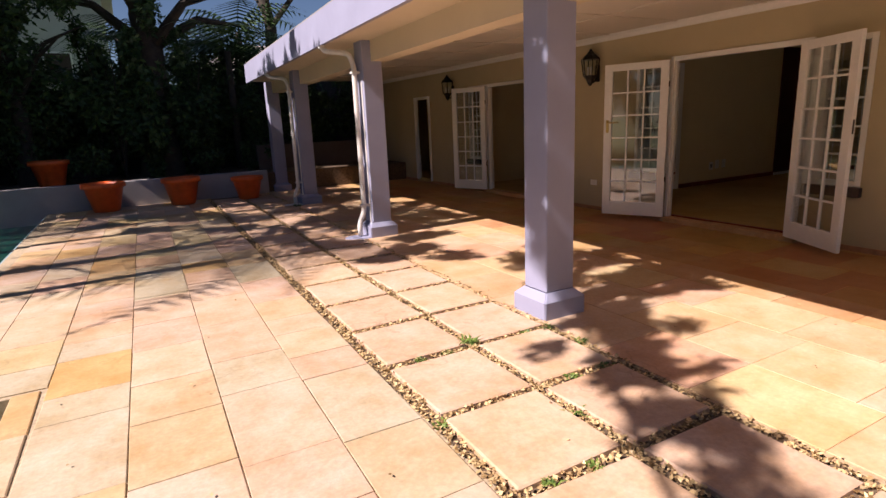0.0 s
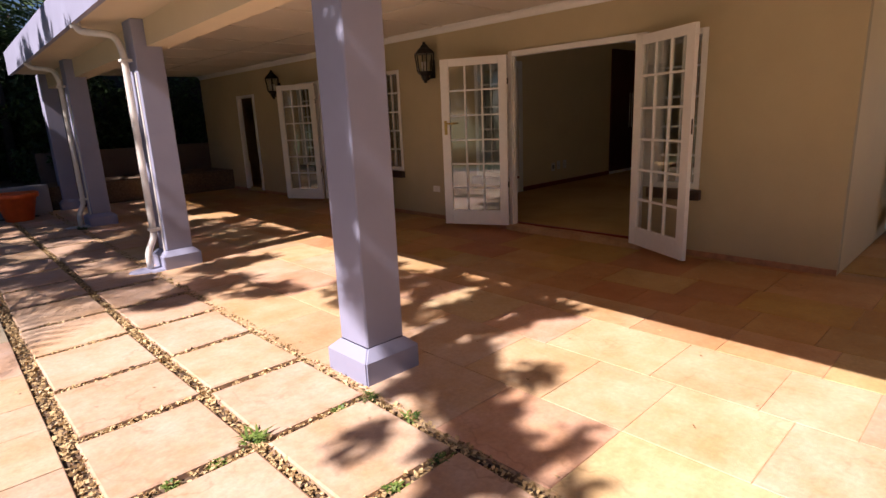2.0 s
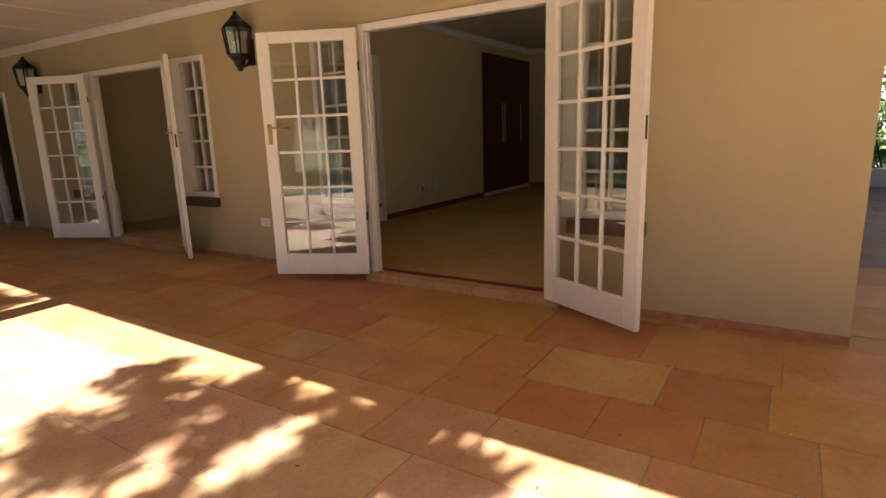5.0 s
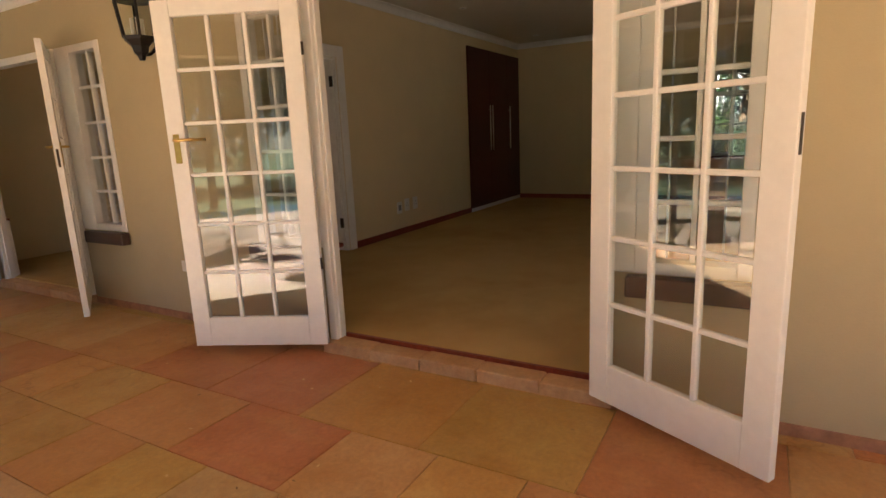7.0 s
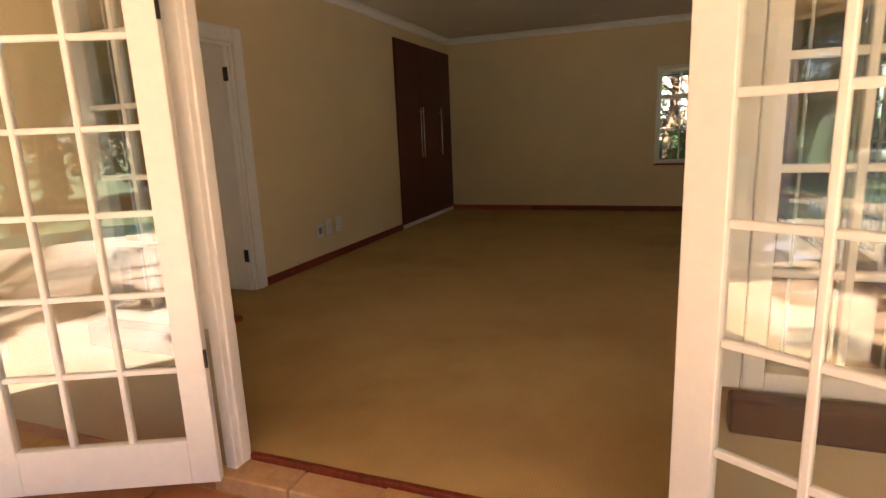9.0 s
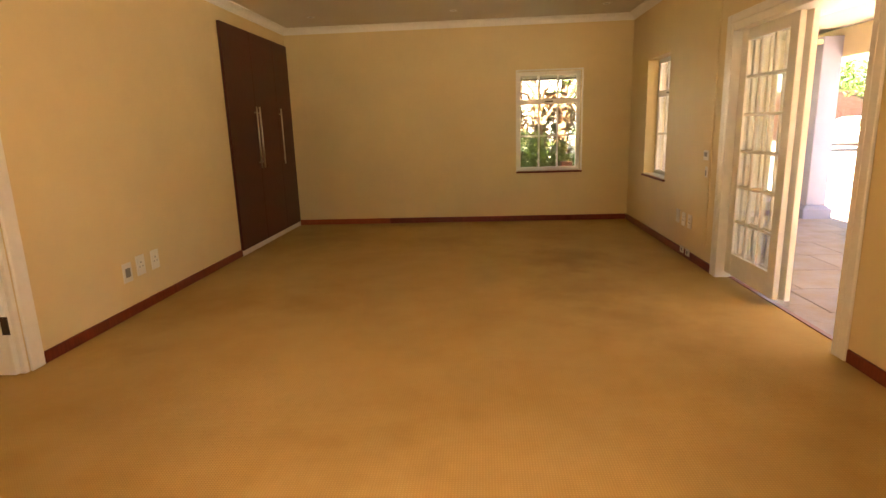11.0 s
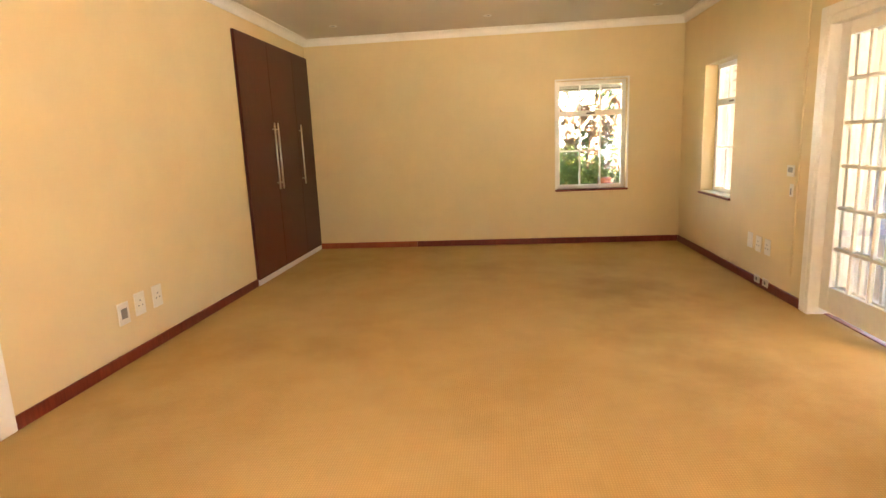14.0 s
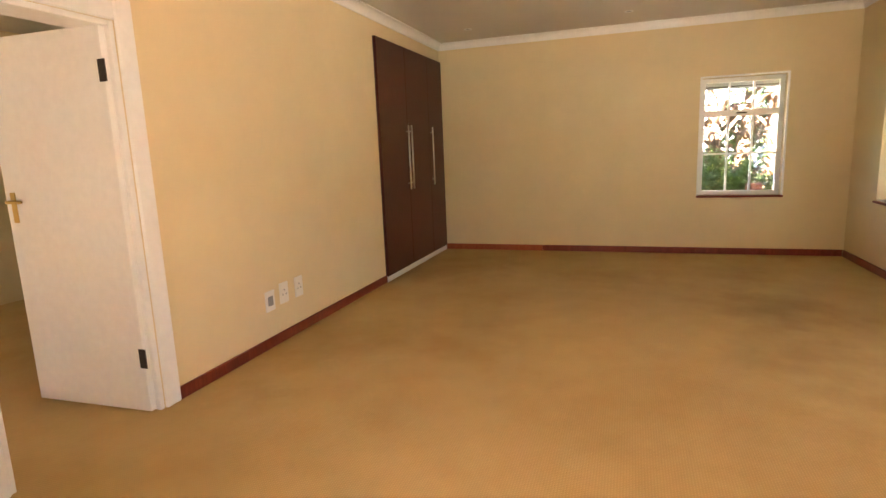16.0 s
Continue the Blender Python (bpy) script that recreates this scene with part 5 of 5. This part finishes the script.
rnd = random.Random(11)
g = 0.0018
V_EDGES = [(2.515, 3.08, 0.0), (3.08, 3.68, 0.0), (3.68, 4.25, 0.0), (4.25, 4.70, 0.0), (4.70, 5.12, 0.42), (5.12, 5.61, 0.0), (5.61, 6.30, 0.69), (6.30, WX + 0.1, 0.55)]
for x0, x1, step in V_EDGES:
    y = {0.42: 2.23 - 0.42 * 10.5, 0.69: 3.81 - 0.69 * 9}.get(step, -2.2)
    while y < VEND - 0.05:
        ye = min(VEND, y + (step or rnd.choice((0.40, 0.46, 0.56, 0.66, 0.70))))
        # courses below x 4.2 take the painted sun tone, the next one half
        hue = rnd.choice(V_SUNLIT if x0 < 4.2 else V_PALETTE)
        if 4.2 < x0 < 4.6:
            hue = tuple((a + b) / 2 for a, b in zip(hue, V_SUNLIT[1]))
        if step == 0.42 and abs(y - 2.23) < 0.25:
            hue = V_PALETTE[5]
        if step == 0.69 and abs(y - 3.81) < 0.1:
            hue = V_PALETTE[7]
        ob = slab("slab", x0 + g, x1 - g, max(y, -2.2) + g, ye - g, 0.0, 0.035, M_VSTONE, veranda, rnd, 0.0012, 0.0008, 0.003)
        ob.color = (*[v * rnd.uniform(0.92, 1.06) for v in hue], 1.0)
        y = ye
terrace = bpy.data.objects["pavement_terrace"]
g = 0.0028


def stone_x(x, y):
    return x + 0.02 * (y - 2.5)


for k in range(11):
    slab("slab", -0.80 + g, -0.648, -2.6 + k * 0.57 + g, -2.6 + (k + 1) * 0.57 - g, 0.0, 0.05, M_TSTONE, terrace, rnd, 0.003, 0.002, 0.006)
edges = [-1.52, -1.08, -0.64, -0.19, 0.27, 0.73, 1.155]
for a, b in zip(edges, edges[1:]):
    for x0, x1, y0, y1 in courses(a, b, -2.6 if b > -0.5 else 3.70, 13.0, [0.6], [0.36, 0.47, 0.52, 0.60, 0.78], rnd):
        slab("slab", stone_x(x0, y0) + g, stone_x(x1, y0) - g, y0 + g, y1 - g, 0.0, 0.05, M_TSTONE, terrace, rnd, 0.0022, 0.0012, 0.0035, 0.02)
YS = 1.35
for i in range(-5, 16):
    for k, xc in enumerate((1.53, 2.172)):
        y = YS + 0.70 * i + 0.35
        w = 0.292 if k == 0 else 0.280
        slab("stepping_stone", stone_x(xc, y) - w, stone_x(xc, y) + w, y - 0.318, y + 0.318, 0.010, 0.06, M_PSTONE, terrace, rnd, 0.010, 0.005)
for x0, x1, y0, y1 in courses(WX + 0.2, 16.8, -2.2, SY, [0.62, 0.66], [0.66, 0.68, 0.45], rnd):
    # past x 8 the slabs take the mauve skylight tone
    ob = slab("slab", x0 + 0.003, x1 - 0.003, y0 + 0.003, y1 - 0.003, 0.0, 0.035, M_VSTONE if x0 < 8 else M_SKYSTONE, bpy.data.objects["floor_side_patio"], rnd, 0.001, 0.0008, 0.004)
    ob.color = (*rnd.choice(V_PALETTE), 1.0)


# dry leaves in the joints between the stepping stones
def litter():
    rnd = random.Random(5)
    verts, faces = [], []
    spots = []
    for i in range(-5, 17):
        y = YS + 0.70 * i
        spots += [((1.21, 2.48), (y - 0.034, y + 0.034), 330)]
        for xc in (1.20, 1.856, 2.487):
            spots += [((xc - 0.04, xc + 0.04), (y, y + 0.70), 220)]
    for (xa, xb), (ya, yb), n in spots:
        for _ in range(n):
            y = rnd.uniform(ya, yb)
            p = Vector((stone_x(rnd.uniform(xa, xb), y), y, -0.018 + rnd.random() * 0.026))
            a = Vector((rnd.gauss(0, 1), rnd.gauss(0, 1), rnd.gauss(0, 0.45))).normalized()
            b = a.cross(Vector((rnd.gauss(0, 0.5), rnd.gauss(0, 0.5), 1))).normalized()
            L, W = rnd.uniform(0.016, 0.038), rnd.uniform(0.006, 0.014)
            up = a.cross(b) * W * rnd.uniform(-0.6, 0.6)
            k = len(verts)
            verts += [p - a * L / 2, p + b * W + up, p + a * L / 2, p - b * W + up]
            faces += [(k, k + 1, k + 2), (k, k + 2, k + 3)]
    me = bpy.data.meshes.new("leaf_litter")
    me.from_pydata([tuple(v) for v in verts], [], faces)
    me.materials.append(M_LITTER)
    tagged(new("leaf_litter", me), "dry brown leaves filling the joints between the stones", "leaf litter", "", "stuff")


litter()


def tuft(x, y, s, n, seed):
    rnd = random.Random(seed)
    verts, faces = [], []
    for _ in range(n):
        a = rnd.uniform(0, 6.3)
        d = Vector((math.cos(a), math.sin(a), 0))
        sd = Vector((-d.y, d.x, 0)) * 0.006 * (1 + s)
        L = s * rnd.uniform(0.5, 1.1)
        p = Vector((rnd.gauss(0, s * 0.25), rnd.gauss(0, s * 0.25), 0))
        k = len(verts)
        verts += [p - sd, p + sd, p + d * L * 0.4 + sd + Vector((0, 0, L * 0.5)), p + d * L * 0.4 - sd + Vector((0, 0, L * 0.5)), p + d * L * 0.9 + Vector((0, 0, L * 0.55))]
        faces += [(k, k + 1, k + 2, k + 3), (k + 3, k + 2, k + 4)]
    me = bpy.data.meshes.new("weed")
    me.from_pydata([tuple(v) for v in verts], [], faces)
    me.materials.append(M_WEED)
    ob = new("weed", me)
    ob.location = (x, y, -0.02)
    tagged(ob, "small green weed growing in a joint of the paving", "weed", "weeds in the joints")


for i, (x, y, s, n) in enumerate([(1.85, 2.80, 0.10, 40), (1.85, 1.72, 0.07, 16), (2.48, 2.72, 0.07, 30), (2.36, 2.05, 0.05, 40), (2.1, 2.05, 0.05, 30), (1.66, 2.75, 0.05, 40), (1.46, 2.75, 0.05, 30),
                                  (1.36, 1.36, 0.05, 30), (1.6, 1.35, 0.05, 30), (1.2, 2.0, 0.06, 20), (2.5, 2.4, 0.06, 30), (2.66, 10.3, 0.12, 40), (2.3, 2.74, 0.05, 30)]):
    tuft(x, y, s, n, 200 + i)


# a few fallen leaves on the paving
def fallen():
    rnd = random.Random(77)
    verts, faces = [], []
    for _ in range(170):
        x, y = rnd.uniform(-0.6, 6.2), rnd.uniform(0.8, 9.5)
        p = Vector((x, y, 0.018))
        a = Vector((rnd.gauss(0, 1), rnd.gauss(0, 1), rnd.gauss(0, 0.12))).normalized()
        b = a.cross(Vector((0, 0, 1))).normalized()
        L, W = rnd.uniform(0.012, 0.030), rnd.uniform(0.004, 0.009)
        k = len(verts)
        verts += [p - a * L / 2, p + b * W, p + a * L / 2, p - b * W]
        faces += [(k, k + 1, k + 2), (k, k + 2, k + 3)]
    me = bpy.data.meshes.new("fallen_leaves")
    me.from_pydata([tuple(v) for v in verts], [], faces)
    me.materials.append(M_LITTER)
    tagged(new("fallen_leaves", me), "small dry leaves scattered on the paving", "leaf litter", "", "stuff")


fallen()
